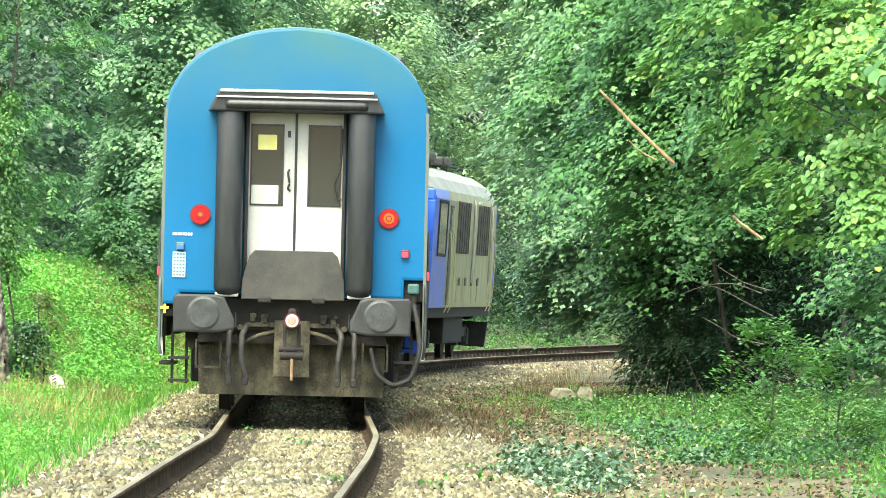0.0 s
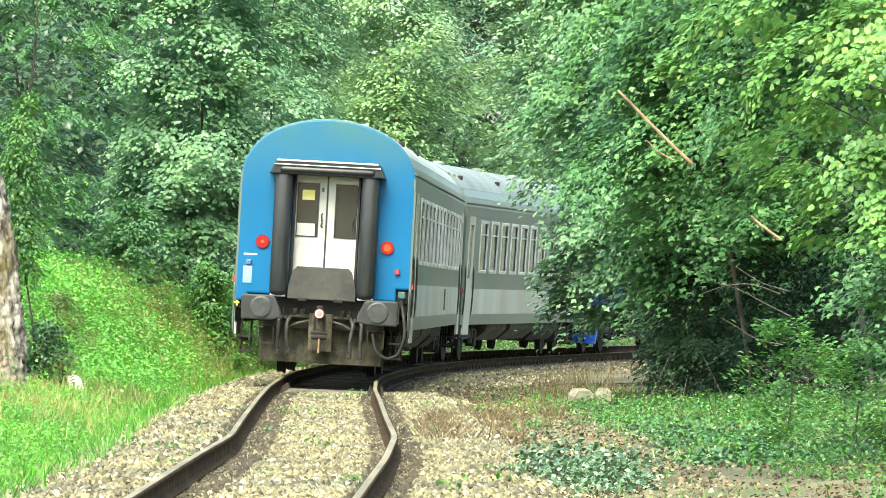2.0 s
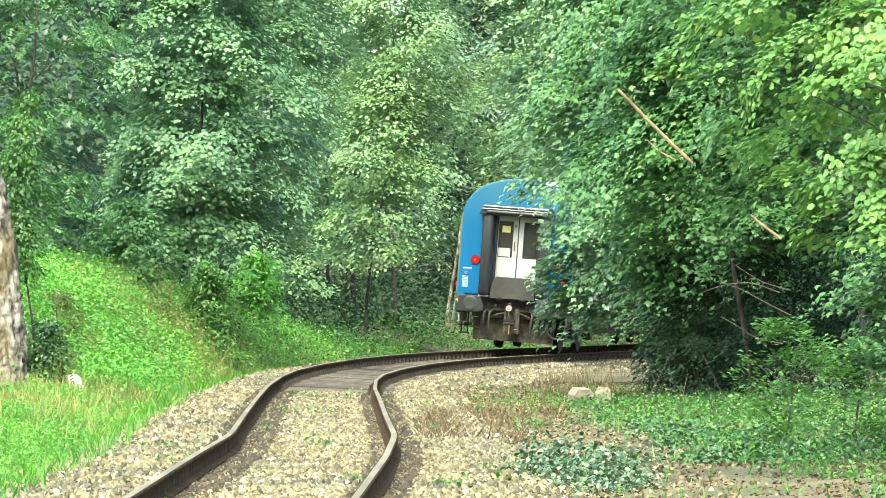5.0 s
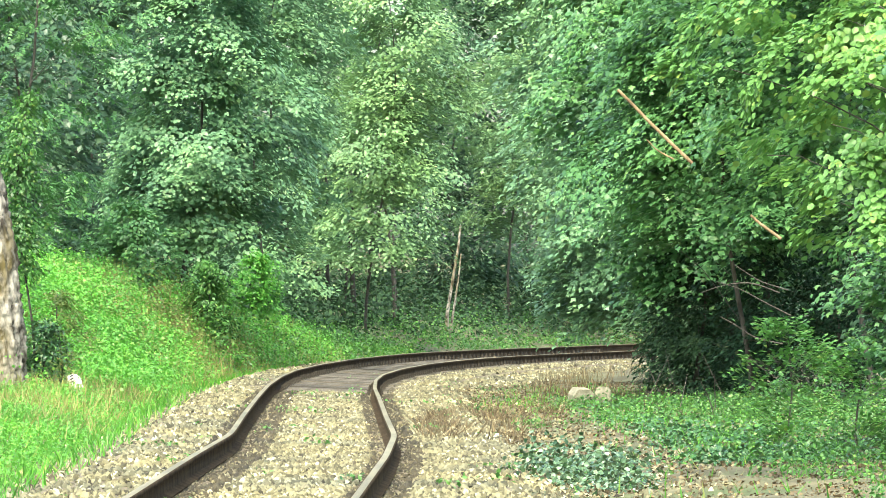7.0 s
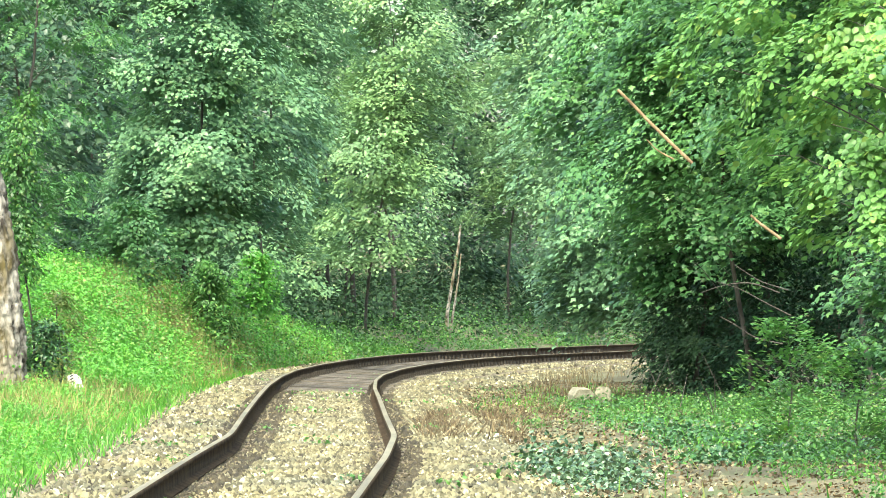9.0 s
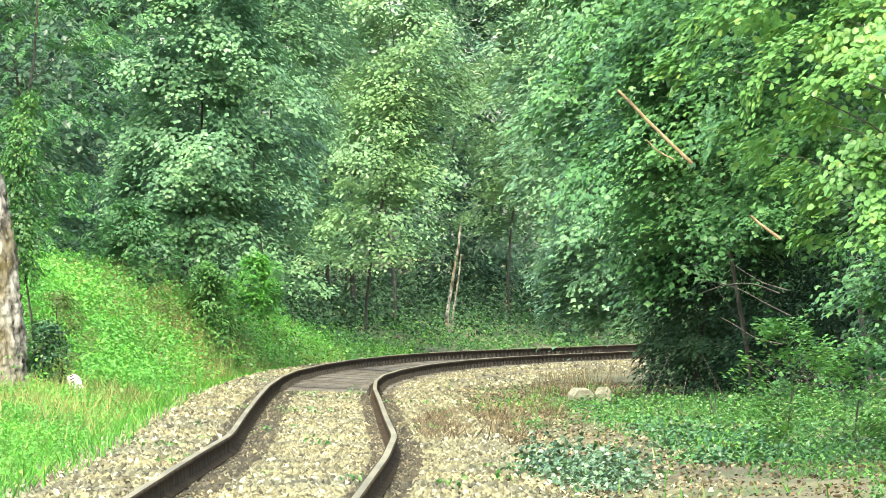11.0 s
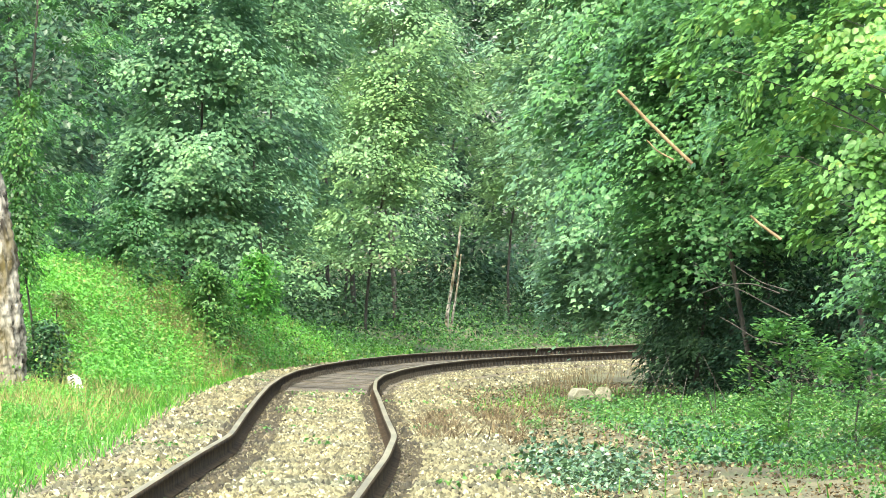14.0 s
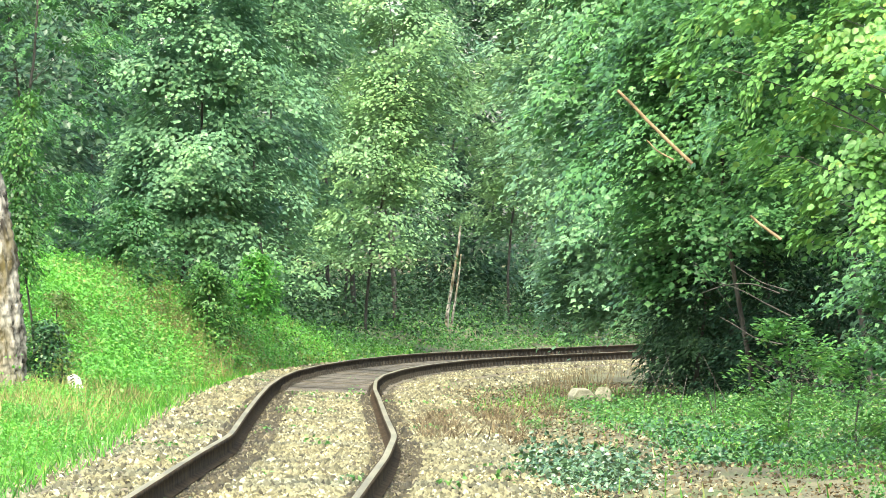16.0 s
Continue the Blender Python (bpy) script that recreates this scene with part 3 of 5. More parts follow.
    tree(-5.5, 76, 4.0, 0.40, 1.6, 0.06, 120, 34, M_LEAF_LOW, 89, width=0.15, name="climber", label="light green climbing plant beside the old trunk", trunk_r=0.012, droop=0.9, inner=0.3, belly=0.5)
    tree(-5.35, 75.6, 0.95, 0.40, 0.05, 0.055, 90, 26, M_IVY, 79, width=0.11, name="shrub", label="dark bramble bush at the foot of the old trunk", trunk_r=0.012, inner=0.5)
    tree(-5.25, 77.4, 1.35, 0.40, 0.4, 0.05, 80, 24, M_DRYHERB, 88, width=0.11, name="shrub", label="browning tall weeds behind the bramble bush", trunk_r=0.010, inner=0.5)


def undergrowth():
    rng = np.random.default_rng(5)
    p, u, s = scatter(rng, 115000, 12, 140, -7.5, -1.75)
    keep = (rng.random(len(p)) < np.interp(u, [-7, -2.5, -2.05, -1.75], [1, 1, 0.4, 0.0])) & clearing(p)
    blades("grass", M_GRASS, p[keep], 0.05, 0.20, 0.009, 6, "bright green grass on the verge", "grass")
    p, u, s = scatter(rng, 13000, 68, 128, -7.4, -2.5)
    keep = rng.random(len(p)) < np.interp(s, [68, 84, 105, 128], [0.0, 1, 1, 0.35]) * np.where((s < 80) & (u > -4.6), 0.1, 1) * np.where((s > 100) & (s < 111) & (u > -4.6 + 0.4 * np.sin(1.7 * s)), 0.3, 1)
    keep &= clearing(p)
    sprigs("nettles", M_HERB, p[keep], 0.062, 18, 0.46, 7, "dense bright green herbs on the bank", "plants")
    p, u, s = scatter(rng, 4600, 36, 74, -7.5, -2.35)
    p = p[clearing(p)]
    sprigs("verge_herbs", M_HERB, p, 0.038, 18, 0.17, 8, "low bright green herbs on the verge", "plants")
    p, u, s = scatter(rng, 24000, 56, 112, -5.2, -2.3)
    keep = rng.random(len(p)) < np.clip(1.6 * wave(p[:, 0], p[:, 1], 0.8, 8.0) + 0.1, 0, 1) * np.interp(u, [-5.2, -3.6, -2.3], [0.2, 1, 0.6])
    keep &= clearing(p)
    blades("dry_grass", M_DRYGRASS, p[keep], 0.08, 0.32, 0.009, 19, "yellowed and reddish dry grass on the verge", "grass")
    p, u, s = scatter(rng, 3600, 92, 126, -4.6, -2.3)
    keep = rng.random(len(p)) < np.clip(0.35 + 0.9 * wave(p[:, 0], p[:, 1], 0.9, 9.0), 0, 1)
    blades("tall_dry_grass", M_DRYGRASS, p[keep], 0.25, 0.60, 0.008, 20, "tall yellow-green grass at the foot of the bank", "grass", 0.25)
    p, u, s = scatter(rng, 5200, 90, 114, -4.9, -2.6)
    p = p[rng.random(len(p)) < np.clip(0.25 + 1.6 * wave(p[:, 0], p[:, 1], 0.9, 12.0), 0, 1)]
    blades("withered_grass", M_DRYGRASS, p, 0.25, 0.62, 0.008, 22, "withered yellow grass on the bank", "grass", 0.3)
    p, u, s = scatter(rng, 1500, 92, 113, -4.7, -2.6)
    p = p[rng.random(len(p)) < np.clip(0.2 + 1.5 * wave(p[:, 0], p[:, 1], 1.0, 15.0), 0, 1)]
    sprigs("withered_herbs", M_DRYHERB, p, 0.055, 20, 0.42, 25, "browning herbs on the bank", "plants")
    # outside of the curve, along the far rails and under the trees
    p, u, s = scatter(rng, 2900, 108, 185, -5.5, -2.4)
    p = p[rng.random(len(p)) < np.clip(0.55 + 0.9 * wave(p[:, 0], p[:, 1], 0.7, 11.0), 0, 1)]
    sprigs("trackside_weeds", M_LEAF_LOW, p, 0.075, 18, 0.48, 9, "green weeds along the outside of the curve", "plants", spread=0.2)
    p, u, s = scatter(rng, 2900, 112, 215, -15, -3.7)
    sprigs("wood_undergrowth", M_LEAF_SHADE, p, 0.13, 20, 1.0, 10, "undergrowth between the trees, coloured dark for the shade there", "plants", spread=0.35)
    # inside of the curve
    p, u, s = scatter(rng, 4400, 40, 78, 3.0, 8.0)
    keep = (rng.random(len(p)) < np.clip(0.25 + 1.7 * wave(p[:, 0], p[:, 1], 1.5, 3.0), 0, 1)) & (u > np.interp(s, [40, 45, 63, 70], [4.3, 3.9, 3.25, 2.9]) + 0.25 * np.sin(1.1 * s))
    sprigs("verge_plants", M_LEAF_LOW, p[keep], 0.042, 20, 0.24, 12, "low green plants on the verge", "plants", spread=0.12)
    p, u, s = scatter(rng, 2600, 48, 80, 3.4, 5.8)
    keep = rng.random(len(p)) < 1.7 * wave(p[:, 0], p[:, 1], 1.4, 5.0) - 0.05
    sprigs("ivy", M_IVY, p[keep], 0.045, 22, 0.15, 13, "dark glossy ground ivy under the bushes", "plants", ROUND, spread=0.13)
    p, u, s = scatter(rng, 330, 42, 54, 1.7, 3.1)
    keep = ((u - 2.38) / 0.52) ** 2 + ((s - 47.5) / 5.0) ** 2 < 1 - 0.5 * rng.random(len(p))
    sprigs("bramble_patch", M_BRAMBLE, p[keep], 0.046, 20, 0.26, 14, "patch of dark bramble leaves on the ballast shoulder", "plants", ROUND, spread=0.12)
    p, u, s = scatter(rng, 34000, -6, 100, 2.2, 7.0)
    keep = rng.random(len(p)) < np.clip(0.15 + 0.7 * wave(p[:, 0], p[:, 1], 1.3, 4.0), 0, 1) * np.where(u > np.interp(s, [40, 45, 63, 70], [3.9, 3.6, 3.0, 2.7]), 0.9, 0.35)
    blades("verge_grass", M_GRASS, p[keep], 0.04, 0.17, 0.008, 15, "thin green grass on the verge", "grass")
    p, u, s = scatter(rng, 15000, 40, 68, 3.3, 6.5)
    keep = (rng.random(len(p)) < np.clip(2.0 * wave(p[:, 0], p[:, 1], 2.6, 13.0) - 0.45, 0, 1)) & (u > np.interp(s, [40, 45, 63, 70], [4.3, 3.9, 3.25, 2.9]))
    blades("grass_tufts", M_GRASS, p[keep], 0.08, 0.24, 0.005, 23, "light green grass tufts on the verge", "grass", 0.5)
    p, u, s = scatter(rng, 3000, 63, 79, -4.9, -2.5)
    keep = (rng.random(len(p)) < np.clip(0.35 + 1.5 * wave(p[:, 0], p[:, 1], 1.2, 14.0), 0, 1)) & clearing(p, 0.4)
    blades("seeding_grass", M_DRYGRASS, p[keep], 0.15, 0.36, 0.006, 24, "yellow-brown seeding grass by the marker stone", "grass", 0.4)
    p, u, s = scatter(rng, 16000, 57, 76, 1.1, 3.2)
    keep = (((u - 1.55 - 0.07 * (s - 60)) / 0.75) ** 2 < 1) & (rng.random(len(p)) < np.clip(2.2 * wave(p[:, 0], p[:, 1], 3.4, 6.0) - 0.1, 0, 1))
    blades("dry_stubble", M_DRY, p[keep], 0.05, 0.24, 0.006, 16, "brown dead stalks in tufts beside the ballast", "plants", 0.8)
    p, u, s = scatter(rng, 600, 76, 125, 3.3, 4.6)
    blades("dead_reeds", M_DRY, p, 0.1, 0.45, 0.006, 17, "dry brown stalks below the bushes", "plants", 0.2)
    p, u, s = scatter(rng, 7000, 33, 108, 1.9, 6.0)
    sprigs("leaf_litter", M_DRY, p, 0.045, 5, 0.03, 21, "brown leaf litter on the verge", "leaf litter", spread=0.16)
    p, u, s = scatter(rng, 800, 34, 110, -2.2, 3.4)
    keep = (np.abs(np.abs(u) - 0.75) > 0.2) & (rng.random(len(p)) < 0.2 + 0.5 * wave(p[:, 0], p[:, 1], 0.9, 7.0))
    sprigs("ballast_weeds", M_LEAF_LOW, p[keep], 0.05, 18, 0.10, 18, "small green weeds in the ballast", "plants", spread=0.07)


def small_things():
    """Marker stone, concrete blocks, old trunk, bare branches and slim stems."""
    def block(name, x, y, w, d, h, rz, lean, mat, label, cat, roll=0):
        z = float(ground_z(x, y)[0]) - 0.03
        bm = bmesh.new()
        prism(bm, [(-w / 2, -0.08), (w / 2, -0.08), (w / 2, h * 0.8), (w * 0.28, h), (-w * 0.30, h), (-w / 2, h * 0.72)], -d / 2, d / 2, 0.012)
        me = bpy.data.meshes.new(name)
        bm.to_mesh(me)
        bm.free()
        me.materials.append(mat)
        ob = tagged(new(name, me), label, cat)
        ob.matrix_basis = pose(x, y, z + (0.02 if roll else 0), lean, roll, rz)
        return ob
    block("concrete_block", 1.85, 76.0, 0.29, 0.25, 0.30, 18, 6, M_CONCRETE, "weathered concrete block lying beside the track", "block")
    block("concrete_block", 2.17, 76.5, 0.22, 0.22, 0.28, -6, -4, M_CONCRETE, "small weathered concrete block beside another", "block")
    block("loose_stone", 1.42, 37.8, 0.06, 0.06, 0.06, 30, 0, M_WHITE_STONE, "pale round stone in the grass", "stone")
    st = block("marker_stone", -4.83, 75, 0.16, 0.11, 0.30, -20, -8, M_WHITE_STONE, "small white painted marker stone tilting in the grass", "marker", -24)
    bm = bmesh.new()
    for k in range(3):
        box(bm, 0.0 + 0.01 * k, -0.059, 0.20 + 0.04 * k, 0.06, 0.006, 0.014)
    part("number_bars", bm, M_INK, st, "dark figure as bars")

    def stem(name, pts, r0, r1, mat, label, cat, sides=10, n=30):
        p = np.array(pts, float)
        t = np.linspace(0, len(p) - 1, n)
        c = np.stack([np.interp(t, np.arange(len(p)), p[:, k]) for k in range(3)], 1)
        for _ in range(2):
            c[1:-1] = 0.25 * c[:-2] + 0.5 * c[1:-1] + 0.25 * c[2:]
        c[1:-1] += (0.035 if r0 < 0.2 else 0.008) * r0 * np.random.default_rng(len(name)).normal(size=(n - 2, 3))
        v, f = tube(c, np.linspace(r0, r1, n), sides)
        if r0 > 0.2:  # fluted, knotty bark
            ax = np.repeat(c, sides, 0)
            q = np.arange(len(v)) % sides
            v = ax + (v - ax) * (1 + 0.10 * np.sin(q * 2.1 + 2 * ax[:, 2]) + 0.08 * np.sin(9 * ax[:, 2] + 1.3 * q) + 0.045 * np.random.default_rng(1).normal(size=len(v)))[:, None]
        return tagged(new(name, raw_mesh(name, v, f, mat, True)), label, cat)
    z = float(ground_z(-5.9, 74)[0])
    stem("old_tree", [(-5.74, 74, z - 0.2), (-5.77, 74, z + 0.9), (-5.86, 74, 2.0), (-6.05, 74, 3.1), (-6.5, 74.1, 5.0), (-7.0, 74.2, 8.0)], 0.29, 0.15, M_PALEBARK, "leaning old trunk with pale peeling mossy bark", "tree trunk", 44, 150)
    d = 49.5
    for way, r in ((((1093, 160), (1118, 184), (1145, 213), (1195, 262), (1225, 290)), 0.017), (((1328, 382), (1345, 397), (1382, 424)), 0.015)):
        q = [((x - 784) / LENS * d, d, 1.46 + (499 - y) / LENS * d) for x, y in way]
        stem("dead_branch", q, r * 0.8, r, M_TWIG, "bare reddish dead branch leaning in the bushes", "branch")
    q = [((x - 784) / LENS * d, d + 0.3, 1.46 + (499 - y) / LENS * d) for x, y in ((1146, 246), (1165, 266), (1195, 282))]
    stem("dead_branch", q, 0.005, 0.008, M_TWIG, "thin bare dead twig among leaves", "branch", 6, 14)
    d = 149.0
    for pts, r in ((((790, 612), (791, 560), (799, 510), (811, 440), (815, 400)), 0.055), (((794, 610), (803, 550), (812, 490), (816, 450)), 0.035)):
        q = [((x - 784) / LENS * d, d, 1.46 + (499 - y) / LENS * d) for x, y in pts]
        q[0] = (q[0][0], q[0][1], float(ground_z(q[0][0], q[0][1])[0]) - 0.1)
        stem("slim_stem", q, r, r * 0.5, M_PALEBARK, "slim pale stem at the edge of the wood", "tree trunk")
    d = 147.0
    for x0, x1, r in ((556, 563, 0.05), (584, 578, 0.07), (607, 616, 0.05), (628, 622, 0.08), (646, 655, 0.045), (700, 694, 0.06)):
        q = [((x - 784) / LENS * d, d, 1.46 + (499 - y) / LENS * d) for x, y in ((x0, 615), (0.7 * x0 + 0.3 * x1, 540), (x1, 460), (x1 + 4, 380), (x1 - 3, 300))]
        q[0] = (q[0][0], d, float(ground_z(q[0][0], d)[0]) - 0.1)
        stem("slim_stem", q, r, r * 0.5, M_BARK, "slim dark stem in the shade of the wood", "tree trunk", 8, 24)
    d = 64.0
    for way in (((1268, 500), (1310, 512), (1350, 535), (1400, 560)), ((1240, 520), (1280, 505), (1330, 500), (1380, 520)), ((1275, 562), (1300, 575), (1335, 600), (1385, 610)), ((1300, 470), (1345, 500), (1395, 515))):
        q = [((x - 784) / LENS * d, d, 1.46 + (499 - y) / LENS * d) for x, y in way]
        stem("bare_twig", q, 0.004, 0.009, M_BARK, "thin bare twig reaching out of the bushes", "twig", 5, 12)
    rng = np.random.default_rng(44)
    for i in range(16):
        x, y = 2.6 + 2.4 * rng.random(), 66 + 14 * rng.random()
        z = float(ground_z(x, y)[0])
        a, b = rng.normal(size=2) * 0.4
        stem("bare_twig", [(x, y, z - 0.02), (x + 0.4 * a, y, z + 0.25), (x + a, y + b, z + 0.45 + 0.4 * rng.random())], 0.010, 0.003, M_BARK, "thin bare twig standing under the bushes", "twig", 5, 8)


def sleepers(t):
    """Timber sleepers with their rail fastenings."""
    bm = bmesh.new()
    box(bm, 0, 0, -0.245, 2.5, 0.25, 0.14, 0.012)
    wood = bpy.data.meshes.new("sleeper")
    bm.to_mesh(wood)
    bm.free()
    wood.materials.append(M_SLEEPER)
    bm = bmesh.new()
    box(bm, 0, 0, -0.172, 0.26, 0.16, 0.016)
    for x in (-0.09, 0.09):
        box(bm, x, 0, -0.150, 0.045, 0.09, 0.04)
        rod(bm, x, 0, -0.11, 0.018, 0.04, seg=6)
    fix = bpy.data.meshes.new("fastening")
    bm.to_mesh(fix)
    bm.free()
    fix.materials.append(M_FIX)
    rng = np.random.default_rng(3)
    for i in range(275):
        s = -12 + 0.6 * i
        x, y, z, h, c = [float(q) for q in on_line(np.array(s))]
        sl = under("sleeper", wood, t, m=pose(x, y, z + rng.normal() * 0.006 - (0.035 if 30 < s < 86 else 0), 0, math.degrees(c), -math.degrees(h) + rng.normal() * 0.6))
        for off in (-0.7535, 0.7535) if s > 84 or s < 30 else ():  # between, they lie buried in the ballast
            under("fastening", fix, sl, m=pose(off, 0, 0))


def ballast():
    rng = np.random.default_rng(9)
    n1 = 82000
    s = np.where(rng.random(n1) < 0.12, rng.uniform(-8, 32, n1), 32 + 118 * rng.random(n1) ** 1.7)
    u = np.clip(rng.normal(0.3, 1.35, n1), -2.9, 3.4)
    x, y, z, h, c = on_line(s)
    px, py = x + np.cos(h) * u, y - np.sin(h) * u
    p = np.c_[px, py, np.maximum(ground_z(px, py), np.where(np.abs(u) < 1.72, z - np.where((s < 86.5) | (np.abs(u) > 0.95), 0.185, 0.235) - c * u, -9)) + 0.012]
    r = rng.uniform(0.015, 0.040, n1) * np.where(np.abs(np.abs(u) - 0.7535) < 0.17, 0.5, 1.0) * np.where((s > 87) & (np.abs(u) < 1.3), 0.55, 1.0) * np.where(s > 80, 1.2, 1.0)
    # a sunken stone shows four or five broken faces; its foot stays in the bed
    rock = np.array([(1, 0, -0.5), (-0.3, 0.95, -0.5), (-0.8, -0.1, -0.5), (0.1, -0.95, -0.5), (0.35, 0.1, 0.8), (-0.3, -0.1, 0.75)], float)
    fo = np.array([(0, 1, 4), (1, 5, 4), (1, 2, 5), (2, 3, 5), (3, 4, 5), (3, 0, 4)])
    k = rock[None] * rng.uniform(0.65, 1.3, (n1, 6, 1)) + 0.26 * rng.normal(size=(n1, 6, 3))
    a = rng.uniform(0, 6.28, n1)
    k = np.stack([k[..., 0] * np.cos(a)[:, None] - k[..., 1] * np.sin(a)[:, None], k[..., 0] * np.sin(a)[:, None] + k[..., 1] * np.cos(a)[:, None], 0.75 * k[..., 2]], -1)
    v = p[:, None] + r[:, None, None] * k
    # stones by the rails darkened for rust stain and for the rails' shade
    near_rail = (u > -1.02) & (u < -0.40) | (u > 0.55) & (u < 1.02)
    near_rail = near_rail & (rng.random(n1) < 0.9) | (rng.random(n1) < 0.06)
    for sel, mat, label in ((near_rail, M_STONE_RUST_SHADE, "rust-brown stained stones along the rails, darkened for shade too"), (~near_rail, M_STONE, "loose pale crushed stone ballast")):
        f = (np.arange(sel.sum())[:, None, None] * 6 + fo[None]).reshape(-1, 3)
        tagged(new("ballast_stones", raw_mesh("ballast_stones", v[sel].reshape(-1, 3), f, mat)), label, "ballast", kind="stuff")
    v, f = joined([sweep([(-1.9, -0.33), (1.9, -0.33), (1.75, top), (-1.75, top)], a, b, 1.0, 0) for a, b, top in ((-50, 87, -0.192), (86, 420, -0.238))])
    tagged(new("ballast_bed", raw_mesh("ballast_bed", v, f, M_BALLAST)), "packed pale ballast bed under the sleepers", "ballast", kind="structure")


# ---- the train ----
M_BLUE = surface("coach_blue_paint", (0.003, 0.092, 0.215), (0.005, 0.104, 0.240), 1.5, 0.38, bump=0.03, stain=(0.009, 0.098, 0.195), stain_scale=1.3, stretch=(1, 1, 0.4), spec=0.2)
M_SIDE_DARK = surface("coach_grey_green_paint", (0.066, 0.098, 0.086), (0.09, 0.125, 0.108), 1.5, 0.4, bump=0.03, stain=(0.095, 0.118, 0.095), stretch=(1, 0.6, 0.3))
M_SIDE_LIGHT = surface("coach_light_grey_paint", (0.36, 0.38, 0.34), (0.46, 0.48, 0.43), 1.5, 0.45, bump=0.03, stain=(0.30, 0.29, 0.23), stretch=(1, 0.6, 0.3))
M_ROOF = surface("coach_roof_paint", (0.22, 0.255, 0.235), (0.30, 0.34, 0.31), 1.0, 0.5, bump=0.08, stain=(0.19, 0.22, 0.19), stain_scale=0.7)
M_ROOF_DULL = surface("dull_roof_paint", (0.115, 0.14, 0.125), (0.17, 0.20, 0.18), 1.0, 0.55, bump=0.08, stain=(0.09, 0.105, 0.09), stain_scale=0.7)


def height_tint(m, colour, z0, z1, most):
    """A second colour mixed into a paint, stronger from the height z0 to z1, broken by noise."""
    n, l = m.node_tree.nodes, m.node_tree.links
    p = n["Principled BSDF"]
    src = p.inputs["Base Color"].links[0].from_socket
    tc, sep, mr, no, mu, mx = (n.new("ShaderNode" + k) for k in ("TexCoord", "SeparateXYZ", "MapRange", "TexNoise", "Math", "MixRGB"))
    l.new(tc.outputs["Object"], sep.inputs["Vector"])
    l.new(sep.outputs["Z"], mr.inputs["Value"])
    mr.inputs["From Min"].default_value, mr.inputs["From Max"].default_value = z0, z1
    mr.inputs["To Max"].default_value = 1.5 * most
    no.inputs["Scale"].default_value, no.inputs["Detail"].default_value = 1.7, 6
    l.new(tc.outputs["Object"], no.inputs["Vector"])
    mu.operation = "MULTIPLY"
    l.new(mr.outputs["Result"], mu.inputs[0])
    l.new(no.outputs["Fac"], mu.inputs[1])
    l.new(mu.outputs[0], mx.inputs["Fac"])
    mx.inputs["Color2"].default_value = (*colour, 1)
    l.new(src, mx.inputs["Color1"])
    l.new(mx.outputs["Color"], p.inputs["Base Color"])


height_tint(M_BLUE, (0.040, 0.125, 0.145), 2.9, 4.1, 1.1)
M_RUBBER = surface("black_rubber", (0.006, 0.0075, 0.008), (0.015, 0.018, 0.019), 6, 0.45, bump=0.1, stretch=(3, 3, 0.5))
M_DOOR = surface("white_door_paint", (0.35, 0.36, 0.325), (0.47, 0.48, 0.445), 2, 0.45, bump=0.03, stain=(0.36, 0.35, 0.29), stain_scale=2.0)
M_PLATE = surface("worn_grey_plate", (0.020, 0.021, 0.018), (0.038, 0.038, 0.031), 5, 0.5, 0.1, bump=0.2, stain=(0.050, 0.049, 0.039), stain_scale=3)
M_WEAR = surface("rubbed_steel", (0.018, 0.022, 0.021), (0.046, 0.053, 0.050), 8, 0.55, 0.1, bump=0.2, stain=(0.018, 0.02, 0.02), stain_scale=6)
M_SILVER = surface("dull_aluminium", (0.44, 0.46, 0.45), (0.62, 0.64, 0.62), 4, 0.4, 0.5, bump=0.05)
M_CHASSIS = surface("sooty_underframe", (0.006, 0.0055, 0.0045), (0.019, 0.0165, 0.0125), 5, 0.85, 0.0, bump=0.4)
M_DUSTY = surface("dusty_brown_steel", (0.026, 0.024, 0.014), (0.105, 0.096, 0.060), 7, 0.9, bump=0.6, stain=(0.016, 0.015, 0.010), stain_scale=3.0, stretch=(1, 1, 0.6))
M_BUFFER = surface("greasy_buffer_steel", (0.011, 0.013, 0.012), (0.025, 0.028, 0.026), 5, 0.55, 0.1, bump=0.2, stain=(0.011, 0.012, 0.011), stain_scale=3)
M_HOSE = surface("grey_rubber_hose", (0.013, 0.013, 0.011), (0.036, 0.034, 0.028), 8, 0.7, bump=0.2)
M_LAMP_RED = surface("lit_red_lens", (0.20, 0.004, 0.006), (0.27, 0.007, 0.009), 9, 0.25, bump=0.0, spec=0.3, glow=(1.0, 0.015, 0.02, 0.035))
M_LAMP_HOT = surface("lit_orange_lens", (0.40, 0.06, 0.008), (0.5, 0.08, 0.012), 9, 0.25, bump=0.0, spec=0.3, glow=(1.0, 0.16, 0.02, 0.11))
M_BEZEL = surface("red_bezel", (0.085, 0.006, 0.007), (0.12, 0.009, 0.010), 9, 0.4, bump=0.0)
M_REFLECT = surface("red_reflector", (0.55, 0.03, 0.06), (0.65, 0.04, 0.08), 9, 0.3, bump=0.0)
M_LAMP_PALE = surface("pale_lens", (0.75, 0.60, 0.48), (0.85, 0.72, 0.6), 9, 0.3, bump=0.0)
M_LAMP_ROSE = surface("faded_red", (0.42, 0.15, 0.10), (0.52, 0.2, 0.14), 9, 0.5, bump=0.0)
M_DATA = surface("pale_blue_stencil", (0.26, 0.42, 0.55), (0.34, 0.50, 0.62), 14, 0.6, bump=0.0)
